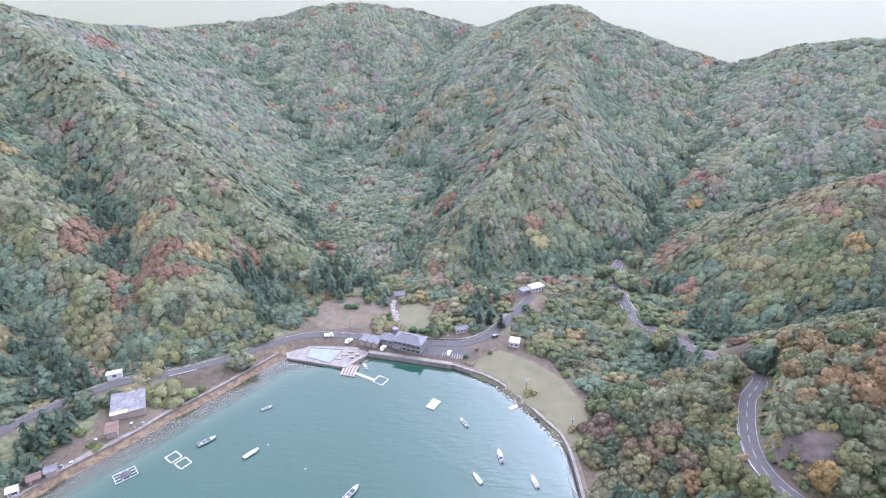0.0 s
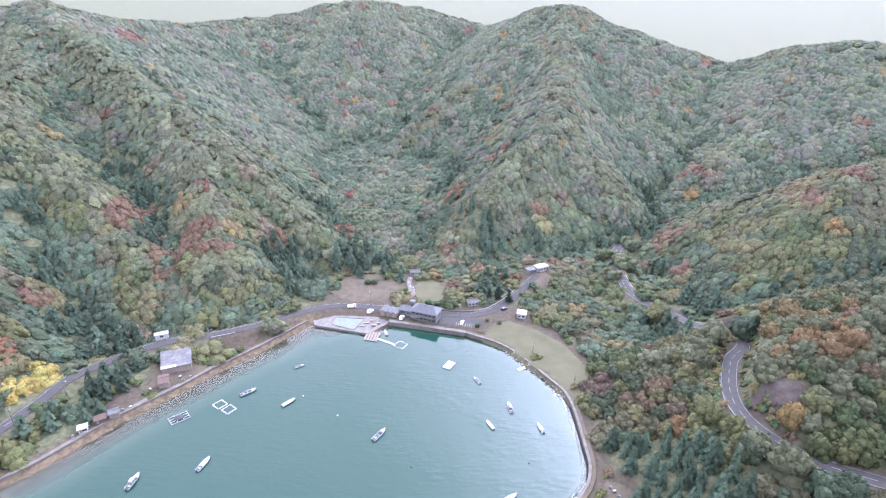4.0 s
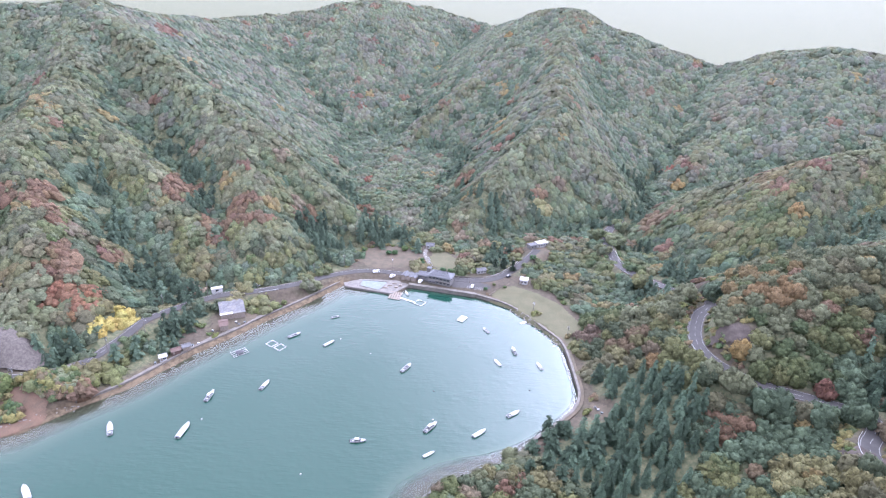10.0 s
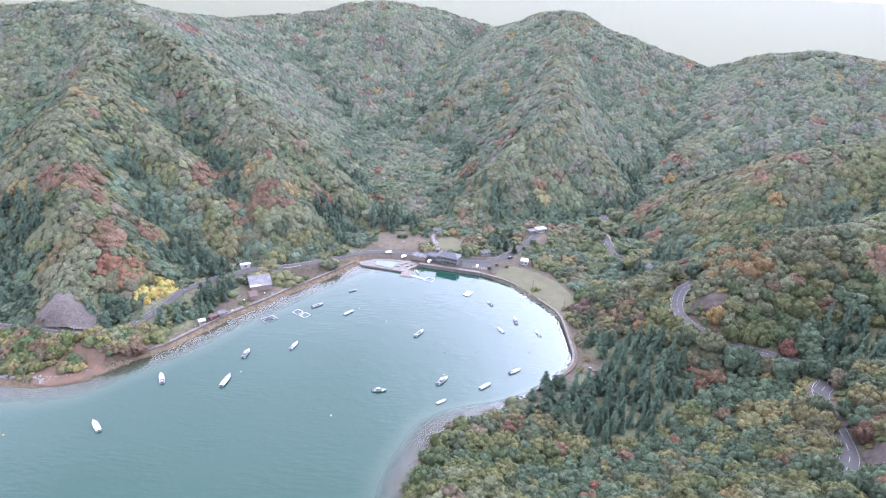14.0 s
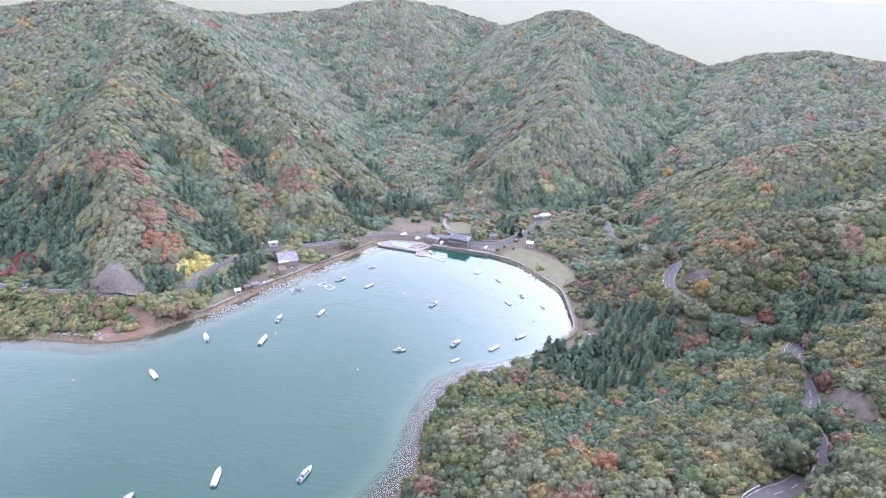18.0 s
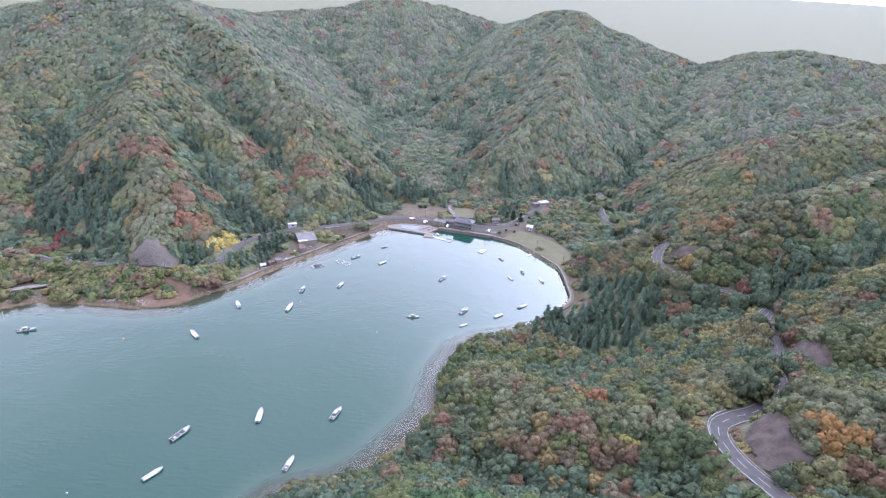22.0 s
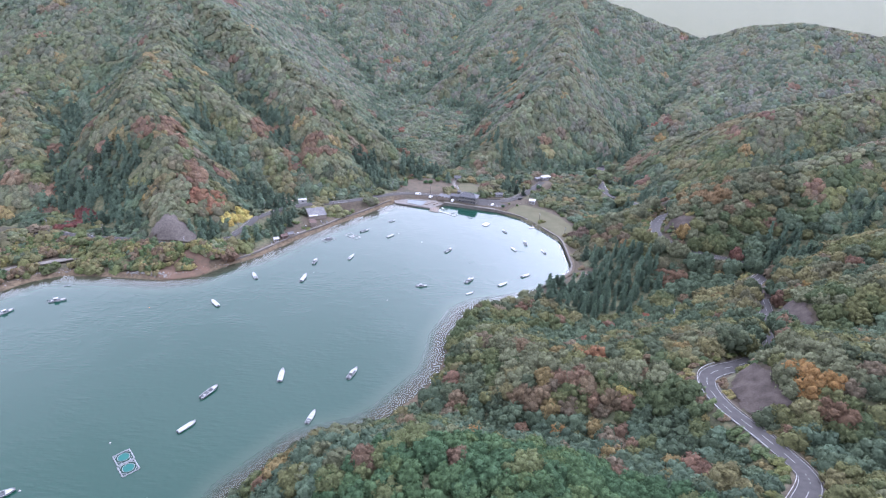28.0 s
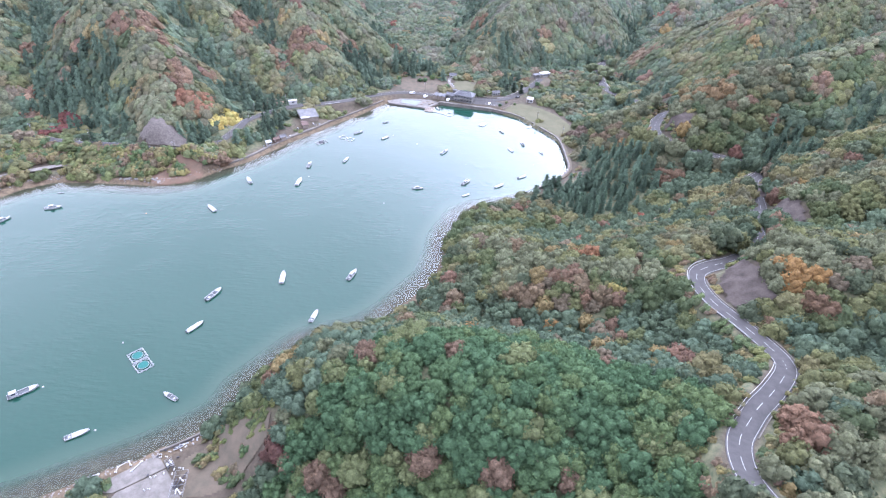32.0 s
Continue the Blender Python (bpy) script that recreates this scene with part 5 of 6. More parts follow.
def hut(name, x, y, turn, w, d, h, wall, roof, lab, roof_kind="flat", rise=1.0, z=None, windows=1, door=True, ribs=0, group=""):
    z = float(ground_z(x, y)) if z is None else z
    b = thing(name, pose(x, y, z, 0, 0, turn), lab, "building", group)
    bm = box(-w / 2, w / 2, -d / 2, d / 2, -1.0, h)
    if roof_kind == "gable":
        for s in (-1, 1):
            v = [bm.verts.new(p) for p in ((s * w / 2, -d / 2, h), (s * w / 2, d / 2, h), (s * w / 2, 0, h + rise))]
            bm.faces.new(v)
    part("wall", bm, wall, b)
    if roof_kind == "gable":
        gable_roof(w, d, h, rise, 0.45, 0.12, roof, b, rows=ribs)
    elif roof_kind == "shed":
        part("roof", loft([[(px, -d / 2 - 0.4, h + 0.02), (px, d / 2 + 0.4, h + rise), (px, d / 2 + 0.4, h + rise + 0.12), (px, -d / 2 - 0.4, h + 0.14)] for px in (-w / 2 - 0.4, w / 2 + 0.4)]), roof, b)
    else:
        part("roof", box(-w / 2 - 0.35, w / 2 + 0.35, -d / 2 - 0.35, d / 2 + 0.35, h + 0.002, h + 0.28, 0.06), roof, b)
        part("roof_edge", box(-w / 2 - 0.15, w / 2 + 0.15, -d / 2 - 0.15, d / 2 + 0.15, h + 0.282, h + 0.34), roof, b)
    for k in range(windows):
        u = (k + 0.5) / windows * w - w / 2
        add_window(b, u if windows > 1 or not door else u + w * 0.2, -d / 2 - 0.005, h * 0.55, min(1.6, w / windows * 0.6), 1.0)
    if door:
        dr = part("door", box(-w / 2 + 0.4, -w / 2 + 1.3, -d / 2 - 0.06, -d / 2 + 0.02, 0.05, 2.05), WOOD, b)
        part("handle", box(-w / 2 + 1.1, -w / 2 + 1.2, -d / 2 - 0.12, -d / 2 - 0.06, 1.0, 1.08), GALV, dr)
    return b


# guest house: two storeys under a hipped grey roof
gz = 2.85
guest = thing("guest_house", pose(-16.0, 248.8, gz, 0, 0, -20), "two-storey guest house with grey tiled hipped roof and pale walls", "house")
W, D, H = 15.5, 8.6, 5.9
part("wall", box(-W / 2, W / 2, -D / 2, D / 2, -1.2, H), PLASTER, guest)
hip = bmesh.new()
o, rz = 0.8, 2.5
c = [hip.verts.new(p) for p in ((-W / 2 - o, -D / 2 - o, H - 0.1), (W / 2 + o, -D / 2 - o, H - 0.1), (W / 2 + o, D / 2 + o, H - 0.1), (-W / 2 - o, D / 2 + o, H - 0.1))]
r = [hip.verts.new(p) for p in ((-W / 2 + 3.2, 0, H + rz), (W / 2 - 3.2, 0, H + rz))]
for f in ((c[0], c[1], r[1], r[0]), (c[1], c[2], r[1]), (c[2], c[3], r[0], r[1]), (c[3], c[0], r[0]), (c[3], c[2], c[1], c[0])):
    hip.faces.new(f)
roof = part("roof", hip, GREY_TILE, guest)
for k in range(1, 11):          # tile courses on both long slopes
    v = k / 11
    for s in (-1, 1):
        hw, yy, zz = (W / 2 + o) * (1 - v) + (W / 2 - 3.2) * v, s * (D / 2 + o) * (1 - v), H - 0.1 + (rz + 0.1) * v
        part("tile_course", box(-hw, hw, yy - 0.09, yy + 0.09, zz - 0.02, zz + 0.07), GREY_TILE, roof)
part("ridge_cap", box(-W / 2 + 3, W / 2 - 3, -0.2, 0.2, H + rz - 0.05, H + rz + 0.2, 0.05), GREY_TILE, roof)
for row, n in ((1.5, 6), (4.3, 6)):
    for k in range(n):
        add_window(guest, -W / 2 + (k + 0.5) * W / n, -D / 2 - 0.005, row, 1.7, 1.25)
for y in (-2, 1.8):
    add_window(guest, W / 2 + 0.005, y, 4.3, 1.5, 1.2, 90)
part("balcony", box(-W / 2, W / 2, -D / 2 - 1.1, -D / 2, 2.75, 2.95), CONCRETE, guest)
part("lean_to_roof", loft([[(x, -D / 2 - 1.9, 2.35), (x, -D / 2, 2.72), (x, -D / 2, 2.80), (x, -D / 2 - 1.9, 2.43)] for x in (-W / 2, -W / 2 + 5)]), GREY_TILE, guest)
wing = hut("house_wing", -27.5, 254, -20, 7.5, 6.0, 3.4, PLASTER, GREY_TILE, "low grey-roofed wing beside the guest house", "gable", 1.2, 2.85, 2, False, 5)
hut("chimney_hut", -24.5, 259.5, -20, 2.6, 2.6, 5.2, PLASTER, GREY_TILE, "narrow pale stair tower behind the guest house", "flat", 1, 2.9, 0, False)
for k in range(3):
    hut("boat_store", -41 + 3.4 * k, 254.4 - 1.2 * k, -20 + 90, 6.2, 3.1, 2.5, WOOD, GREY_TILE if k != 1 else TIN, "long open store with a low dull roof", "gable", 0.7, 2.8, 0, False, 3, "row of stores")
hut("white_kiosk", 41, 252.4, -14, 5.0, 5.2, 3.0, PAINT_WHITE, PAINT_WHITE, "small white block hut with a flat white roof", "flat", 1, 3.0, 2, True)
hut("garage", 11.8, 265.5, 20, 6.6, 4.4, 2.6, PAINT_WHITE, TIN, "white garage with a pale grey gable roof", "gable", 0.9, 3.1, 3, False, 4)
hut("office", 61.5, 310.5, 28, 9.0, 5.0, 3.2, PAINT_WHITE, PAINT_WHITE, "long white flat-roofed building at the valley mouth", "flat", 1, 6.55, 4, True)
hut("store", 53.6, 306, 28, 6.0, 4.6, 2.8, PLASTER, TIN, "low grey-roofed store beside the white building", "flat", 1, 6.5, 2, True)
hut("cottage", -25.4, 305, -4, 6.0, 4.6, 2.9, PAINT_WHITE, GREY_TILE, "small white cottage with a blue-grey roof at the wood's edge", "gable", 1.1, None, 2, True, 4)
hut("pump_house", -154.8, 214.6, 26, 6.2, 2.6, 2.3, PAINT_WHITE, PAINT_WHITE, "low white block hut beside the coast road", "flat", 1, 7.6, 1, False)
# boat shed with patched tin roof
shed = hut("boat_shed", -139.6, 197.4, 25, 13.2, 13.0, 3.6, WOOD, TIN, "large weathered boat shed with a patched tin roof", "shed", 1.7, 2.6, 0, False)
rng = np.random.default_rng(31)
for k in range(7):
    for j in range(6):
        y0 = -6.9 + 1.97 * k
        zz = 3.66 + (y0 + 6.9) / 13.8 * 1.68 + 0.11
        u0 = -6.95 + 2.32 * j
        sheet_bm = loft([[(x, y0, zz), (x, y0 + 1.95, zz + 0.237), (x, y0 + 1.95, zz + 0.27), (x, y0, zz + 0.03 + 0.02 * rng.random())] for x in (u0, u0 + 2.28)])
        part("roof_sheet", sheet_bm, PAINT_WHITE if (k == 0 and j < 3) else (TIN if rng.random() < 0.8 else PLASTER), shed)
hut("net_hut", -139.4, 183.2, 25, 4.2, 7.0, 2.6, WOOD, RUST, "small brown-roofed net hut beside the boat shed", "gable", 0.8, 2.4, 0, True)
hut("beach_hut", -158.2, 150.6, 30, 3.2, 3.0, 2.2, PAINT_WHITE, PAINT_WHITE, "small white hut on the beach wall", "gable", 0.7, 2.3, 1, True)
hut("beach_hut", -154.4, 156.6, 35, 4.0, 3.4, 2.1, RUST, RUST, "rusty red sheet-iron hut above the beach", "gable", 0.7, 2.3, 0, True)
hut("beach_hut", -150.6, 160.6, 35, 3.8, 3.4, 2.2, WOOD, TIN, "grey timber hut with a tin roof above the beach", "gable", 0.8, 2.3, 0, True)

# ---- parking, vehicles ----
for k in range(9):
    x, y = 1.5 + 1.25 * k * 1.02, 243.2 - 0.36 * k
    zf = float(ground_z(x, y)) + 0.3
    tagged(part("stall_line", ribbon([(x, y - 1.7, zf), (x + 0.6, y + 1.7, zf)], 0.12, 0.0, 0.3), LINE_WHITE), "white painted parking line on asphalt", "parking line", "parking lines", "structure")


def vehicle(name, x, y, turn, paint, lab, long=4.2, wide=1.7, high=1.5, cab=0.3, bed=False, z=None):
    z = (float(ground_z(x, y)) + 0.16) if z is None else z
    v = thing(name, pose(x, y, z, 0, 0, turn), lab, "vehicle", "parked vehicles")
    h0 = high * 0.5
    L, w = long / 2, wide / 2
    part("body", loft([[(-L, -w, 0.3), (L, -w * 0.95, 0.3), (L, -w * 0.9, h0), (-L, -w, h0)], [(-L, w, 0.3), (L, w * 0.95, 0.3), (L, w * 0.9, h0), (-L, w, h0)]]), paint, v)
    a, b = (-L * 0.95, L * 0.45) if not bed else (L * 0.2, L * 0.95)
    top = loft([[(a, -w * 0.96, h0), (b, -w * 0.96, h0), (b - 0.5, -w * 0.8, high), (a + 0.2, -w * 0.8, high)], [(a, w * 0.96, h0), (b, w * 0.96, h0), (b - 0.5, w * 0.8, high), (a + 0.2, w * 0.8, high)]])
    part("cabin", top, paint, v)
    part("windscreen", loft([[(b - 0.02, s * w * 0.8, h0 + 0.05), (b + 0.015, s * w * 0.8, h0 + 0.05), (b - 0.42, s * w * 0.7, high - 0.1), (b - 0.46, s * w * 0.7, high - 0.1)] for s in (-1, 1)]), GLASS, v)
    for s in (-1, 1):
        part("side_window", loft([[(a + 0.3, s * (w * 0.97), h0 + 0.06), (b - 0.25, s * (w * 0.97), h0 + 0.06), (b - 0.6, s * (w * 0.835), high - 0.14), (a + 0.4, s * (w * 0.835), high - 0.14)],
                                  [(a + 0.3, s * (w * 0.9), h0 + 0.06), (b - 0.25, s * (w * 0.9), h0 + 0.06), (b - 0.6, s * (w * 0.78), high - 0.14), (a + 0.4, s * (w * 0.78), high - 0.14)]]), GLASS, v)
        part("headlight", box(L - 0.05, L + 0.02, s * w * 0.7 - 0.15, s * w * 0.7 + 0.15, h0 - 0.25, h0 - 0.08), GALV, v)
    if bed:
        for s in (-1, 1):
            part("bed_side", box(-L, L * 0.18, s * w - 0.04, s * w + 0.04, h0, h0 + 0.35), paint, v)
    for u in (-0.62, 0.62):
        for s in (-1, 1):
            wh = part("wheel", tube((u * L, s * w - 0.1, 0.3), (u * L, s * w + 0.08, 0.3), 0.3, None, 12), DARK, v)
            part("rim", tube((u * L, s * w + (0.08 if s > 0 else -0.12), 0.3), (u * L, s * w + (0.1 if s > 0 else -0.14), 0.3), 0.17, None, 8), GALV, wh)


vehicle("flatbed_truck", -61.5, 258.6, 8, CAR_PAINT, "white flatbed truck parked on the coast road", 4.8, 1.8, 1.9, bed=True, z=3.35)
vehicle("van", -49.8, 254.5, 55, CAR_PAINT, "white van parked beside the quay", 4.3, 1.7, 1.9)
vehicle("van", -30.2, 247.6, 68, CAR_PAINT, "white van parked below the stores", 4.2, 1.7, 1.9)
vehicle("car", 5.2, 243.6, 75, CAR_PAINT, "white car in the parking lot", 4.2, 1.7, 1.5)
vehicle("car", 31.2, 259.6, 40, CAR_DARK, "dark car parked beside the valley road", 4.3, 1.7, 1.5)
vehicle("handcart", -124.2, 201.3, 12, WOOD, "flat brown cart on the earth yard", 3.6, 1.4, 0.9)


# ---- poles ----
def utility_pole(x, y, lamp=False, high=9.5, turn=0.0):
    z = float(ground_z(x, y))
    p = thing("utility_pole", pose(x, y, z, 0, 0, turn), "grey concrete utility pole with cross arms" if not lamp else "grey concrete pole with a white street lamp", "pole", "utility poles")
    part("pole", tube((0, 0, -0.6), (0, 0, high), 0.17, 0.11, 8), CONCRETE, p)
    for h in (high - 0.4, high - 1.2):
        part("cross_arm", box(-0.9, 0.9, -0.06, 0.06, h - 0.06, h + 0.06), GALV, p)
        for u in (-0.75, 0.0, 0.75):
            part("insulator", tube((u, 0, h + 0.06), (u, 0, h + 0.24), 0.05), PAINT_WHITE, p)
    if lamp:
        part("lamp_arm", tube((0, 0, high - 2.2), (0, -1.3, high - 1.7), 0.04), GALV, p)
        part("lamp_head", box(-0.16, 0.16, -1.85, -1.2, high - 1.78, high - 1.62, 0.03), PAINT_WHITE, p)
    else:
        part("transformer", tube((0.35, 0, high - 2.6), (0.35, 0, high - 1.7), 0.24, None, 10), GALV, p)
    return (x, y, z + high - 0.2)


LINE_A = [(-312, 137), (-271.3, 133), (-209, 118.5), (-182.5, 146), (-175.5, 168), (-181, 199), (-158.3, 209.1), (-128.9, 213), (-102, 248), (-84.9, 266), (-50.5, 263.6)]
LINE_B = [(3.5, 249.5), (34.7, 270), (50, 276)]
tops = [utility_pole(x, y, k % 3 == 1, 9.5, 20 * k) for k, (x, y) in enumerate(LINE_A)]
tops_b = [utility_pole(x, y, True, 10.0, 40) for x, y in LINE_B]
for x, y in ((58.2, 187.6), (42, 214), (95, 60)):
    utility_pole(x, y, False, 7.5, 30)


def cable(a, b):
    sag = 0.03 * math.dist(a, b)
    pts = [Vector(a).lerp(Vector(b), k / 8) - Vector((0, 0, sag * (1 - (k / 4 - 1) ** 2))) for k in range(9)]
    bm = bmesh.new()
    for p, q in zip(pts[:-1], pts[1:]):
        add_tube(bm, p, q, 0.018, None, 4)
    tagged(part("overhead_cable", bm, DARK), "thin black overhead cable slung between poles", "cable", "overhead cables")


for row in (tops, [tops[-1]] + tops_b):
    for a, b in zip(row[:-1], row[1:]):
        cable(a, b)

# ---- boats ----


def hull_rings(long, wide, high, n=14, inset=0.0, zlow=None):
    rings = []
    for k in range(n + 1):
        u = k / n
        x = -long / 2 + long * u
        w = wide / 2 * (1 - max(0, (u - 0.50) / 0.50) ** 2.8 * 0.86) * (0.9 + 0.1 * min(1, u * 4)) - inset
        w = max(w, 0.03)
        sheer = high * (1 + 0.45 * max(0, (u - 0.35) / 0.65) ** 2)
        keel = -0.28 + 0.5 * max(0, (u - 0.75) / 0.25) ** 2 if zlow is None else zlow
        chine = w * 0.78
        rings.append([(x, -w, sheer), (x, -chine, keel + 0.22), (x, 0, keel), (x, chine, keel + 0.22), (x, w, sheer)])
    return rings


def boat(style, long, lab):
    wide, high = 0.24 * long + 0.30, 0.62 + 0.02 * long
    b = thing("fishing_boat", Matrix.Identity(4), lab, "boat", "moored boats")
    rings = hull_rings(long, wide, high)
    bm = bmesh.new()
    rows = [[bm.verts.new(p) for p in r] for r in rings]
    for a, c2 in zip(rows[:-1], rows[1:]):
        for k in range(4):
            bm.faces.new((a[k], a[k + 1], c2[k + 1], c2[k]))
    bm.faces.new(rows[0])
    bm.faces.new(rows[-1])
    bmesh.ops.recalc_face_normals(bm, faces=bm.faces[:])
    part("hull", bm, GEL, b)
    gun = bmesh.new()          # gunwale rim and its inner face
    for s in (0, 4):
        for a, c2, in zip(rings[:-1], rings[1:]):
            sg = -1 if s == 0 else 1
            q = []
            for r2 in (a, c2):
                x, y, z = r2[s]
                inner = y - sg * min(0.16, abs(y))
                q.append(((x, y + sg * 0.03, z + 0.05), (x, inner, z + 0.05), (x, inner, z - 0.16), (x, y + sg * 0.03, z - 0.10)))
            vs = [[gun.verts.new(p) for p in r3] for r3 in q]
            for k in range(4):
                gun.faces.new((vs[0][k], vs[0][(k + 1) % 4], vs[1][(k + 1) % 4], vs[1][k]))
    bmesh.ops.remove_doubles(gun, verts=gun.verts[:], dist=0.001)
    part("gunwale", gun, GEL, b)
    part("transom", box(-long / 2 - 0.03, -long / 2 + 0.09, -wide * 0.45, wide * 0.45, 0.0, high + 0.05), GEL, b)
    dk = bmesh.new()
    cols = []
    for r2 in rings[:-1]:
        zz = min(high * 0.68, r2[0][2] - 0.15)
        w = abs(r2[0][1]) - 0.07
        cols.append((dk.verts.new((r2[0][0], -w, zz)), dk.verts.new((r2[0][0], w, zz))))
    for a, c2 in zip(cols[:-1], cols[1:]):
        dk.faces.new((a[0], c2[0], c2[1], a[1]))
    part("deck", dk, DECK if style != "cover" else GEL, b)
    fore = loft([[(long * 0.2, -wide * 0.42, high * 0.75), (long * 0.2, wide * 0.42, high * 0.75), (long * 0.2, wide * 0.40, high * 1.12), (long * 0.2, -wide * 0.40, high * 1.12)],
                 [(long * 0.36, -wide * 0.25, high * 0.9), (long * 0.36, wide * 0.25, high * 0.9), (long * 0.36, wide * 0.23, high * 1.22), (long * 0.36, -wide * 0.23, high * 1.22)],
                 [(long * 0.47, -0.08, high * 1.1), (long * 0.47, 0.08, high * 1.1), (long * 0.47, 0.06, high * 1.4), (long * 0.47, -0.06, high * 1.4)]])
    part("foredeck", fore, GEL, b)
    part("bow_post", tube((long * 0.455, 0, high * 1.2), (long * 0.455, 0, high * 1.2 + 0.45), 0.06), GEL, b)
    if style in ("cover", "half"):
        lo, hi = (-0.47, 0.24) if style == "cover" else (-0.2, 0.2)
        rr = []
        for k in range(9):
            u = lo + (hi - lo) * k / 8
            w = wide * 0.46 * (1 if u < 0.1 else 1 - (u - 0.1) * 1.1)
            ridge = high + 0.32 + 0.10 * math.sin(k * 1.7)
            rr.append([(u * long, -w, high * 0.86), (u * long, w, high * 0.86), (u * long, w * 0.96, high + 0.1), (u * long, w * 0.4, ridge - 0.06), (u * long, 0, ridge), (u * long, -w * 0.4, ridge - 0.06), (u * long, -w * 0.96, high + 0.1)])
        part("cover", loft(rr), SHEET_COVER, b, "white tarpaulin cover")
    if style in ("cabin", "big"):
        x0, x1 = (-0.2, 0.06) if style == "cabin" else (-0.40, -0.18)
        hc = high + (1.25 if style == "cabin" else 1.6)
        w = wide * 0.30
        cabin = part("wheelhouse", loft([[(x0 * long, -w, high * 0.5), (x0 * long, w, high * 0.5), (x0 * long, w * 0.9, hc), (x0 * long, -w * 0.9, hc)], [(x1 * long, -w, high * 0.5), (x1 * long, w, high * 0.5), (x1 * long - 0.25, w * 0.9, hc), (x1 * long - 0.25, -w * 0.9, hc)]]), GEL, b)
        part("roof", box(x0 * long - 0.15, x1 * long + 0.1, -w - 0.1, w + 0.1, hc + 0.002, hc + 0.09, 0.03), GEL, cabin)
        part("windscreen", loft([[(x1 * long - 0.13, -w * 0.8, high + 0.45), (x1 * long - 0.1, -w * 0.8, high + 0.45), (x1 * long - 0.2, -w * 0.76, hc - 0.12), (x1 * long - 0.24, -w * 0.76, hc - 0.12)], [(x1 * long - 0.13, w * 0.8, high + 0.45), (x1 * long - 0.1, w * 0.8, high + 0.45), (x1 * long - 0.2, w * 0.76, hc - 0.12), (x1 * long - 0.24, w * 0.76, hc - 0.12)]]), GLASS, cabin)
        for s in (-1, 1):
            part("side_window", box((x0 + 0.04) * long, (x1 - 0.05) * long, s * w * 0.96 - 0.03, s * w * 0.96 + 0.03, high + 0.5, hc - 0.2), GLASS, cabin)
        part("mast", tube((x0 * long + 0.2, 0, hc), (x0 * long + 0.2, 0, hc + 1.6), 0.04, 0.025), GALV, b)
    if style in ("open", "half", "cabin"):
        part("fish_hatch", box(-0.36 * long, -0.26 * long, -wide * 0.25, wide * 0.25, high * 0.68, high * 0.68 + 0.22, 0.03), GEL, b)
        part("net_heap", stuff_heap(0.085 * long, 0.28, 3), DARK, b, "dark heap of nets and gear").location = (0.10 * long, 0.0, high * 0.72)
        part("thwart", box(-0.06 * long, -0.03 * long, -wide * 0.44, wide * 0.44, high * 0.8, high * 0.88), GEL, b)
    if style != "big":
        mot = part("outboard_motor", box(-long / 2 - 0.55, -long / 2 - 0.05, -0.22, 0.22, high - 0.1, high + 0.5, 0.09), DARK, b, "dark outboard motor")
        part("leg", box(-long / 2 - 0.42, -long / 2 - 0.2, -0.06, 0.06, -0.3, high - 0.1), DARK, mot)
    for s in (-1, 1):
        part("fender", tube((-0.15 * long, s * (wide / 2 + 0.06), high * 0.35), (-0.15 * long, s * (wide / 2 + 0.06), high * 0.85), 0.09, None, 8), DARK, b)
    return b


def stuff_heap(r, h, seed):
    rng = np.random.default_rng(seed)
    bm = bmesh.new()
    bmesh.ops.create_icosphere(bm, subdivisions=2, radius=1)
    for v in bm.verts:
        v.co = Vector((v.co.x * r, v.co.y * r, max(0, v.co.z) * h)) * rng.uniform(0.8, 1.1)
    return bm


FLEET = [  # x, y, heading, length, style
    (-170.1, 67.6, 135, 9.6, "cover"), (-158.2, 102, 120, 9.6, "half"), (-126.7, 102.9, 84, 10.6, "cover"), (-124.6, 126.1, 85, 9.0, "cabin"), (-101.4, 135.6, 74, 8.6, "half"),
    (-98.5, 180.5, 42, 8.4, "open"), (-77.5, 173.8, 50, 8.2, "cover"), (-79.5, 201.9, 32, 5.8, "open"), (-33, 154.1, 58, 9.2, "open"), (-50.1, 100.7, 6, 7.6, "cabin"),
    (-18.8, 110.8, 52, 9.4, "cabin"), (3.1, 108.1, 40, 8.6, "cover"), (19.8, 121.7, 36, 8.6, "half"), (-19.1, 94.5, 36, 6.4, "cover"), (15.6, 161.8, 118, 7.0, "cover"),
    (25.8, 173.6, 98, 8.2, "cabin"), (38, 160.4, 104, 7.4, "half"), (11.4, 193.6, 118, 6.6, "open"), (-114, 7, 96, 10.4, "cover"), (-79.9, 11.1, 70, 9.8, "cabin"),
    (-93.2, -19.9, 78, 9.2, "half"), (-143.4, -7.2, 64, 10.6, "open"), (-144.2, -29.2, 56, 9.2, "cover"), (-139.8, -67.2, 152, 7.6, "open"), (-196.1, -67.2, 38, 11.4, "big"),
    (-165.9, -85.1, 32, 8.8, "half"), (-258.7, 61.8, 22, 9.6, "cabin"), (-263.6, 78.3, 20, 3.6, "open"), (-278, 47.5, 60, 9.0, "cabin"), (-281, 43, 70, 8.6, "big"),
    (-38.4, 235.1, 110, 6.0, "half")]
LABELS = {"cover": "white fishing boat under a white tarpaulin, moored in the cove", "half": "white open fishing boat with a canvas amidships, moored",
          "cabin": "white fishing boat with a small wheelhouse, moored", "open": "white open fishing boat with dark gear aboard, moored", "big": "large white fishing boat with a wheelhouse aft, moored"}
MASTER = {}
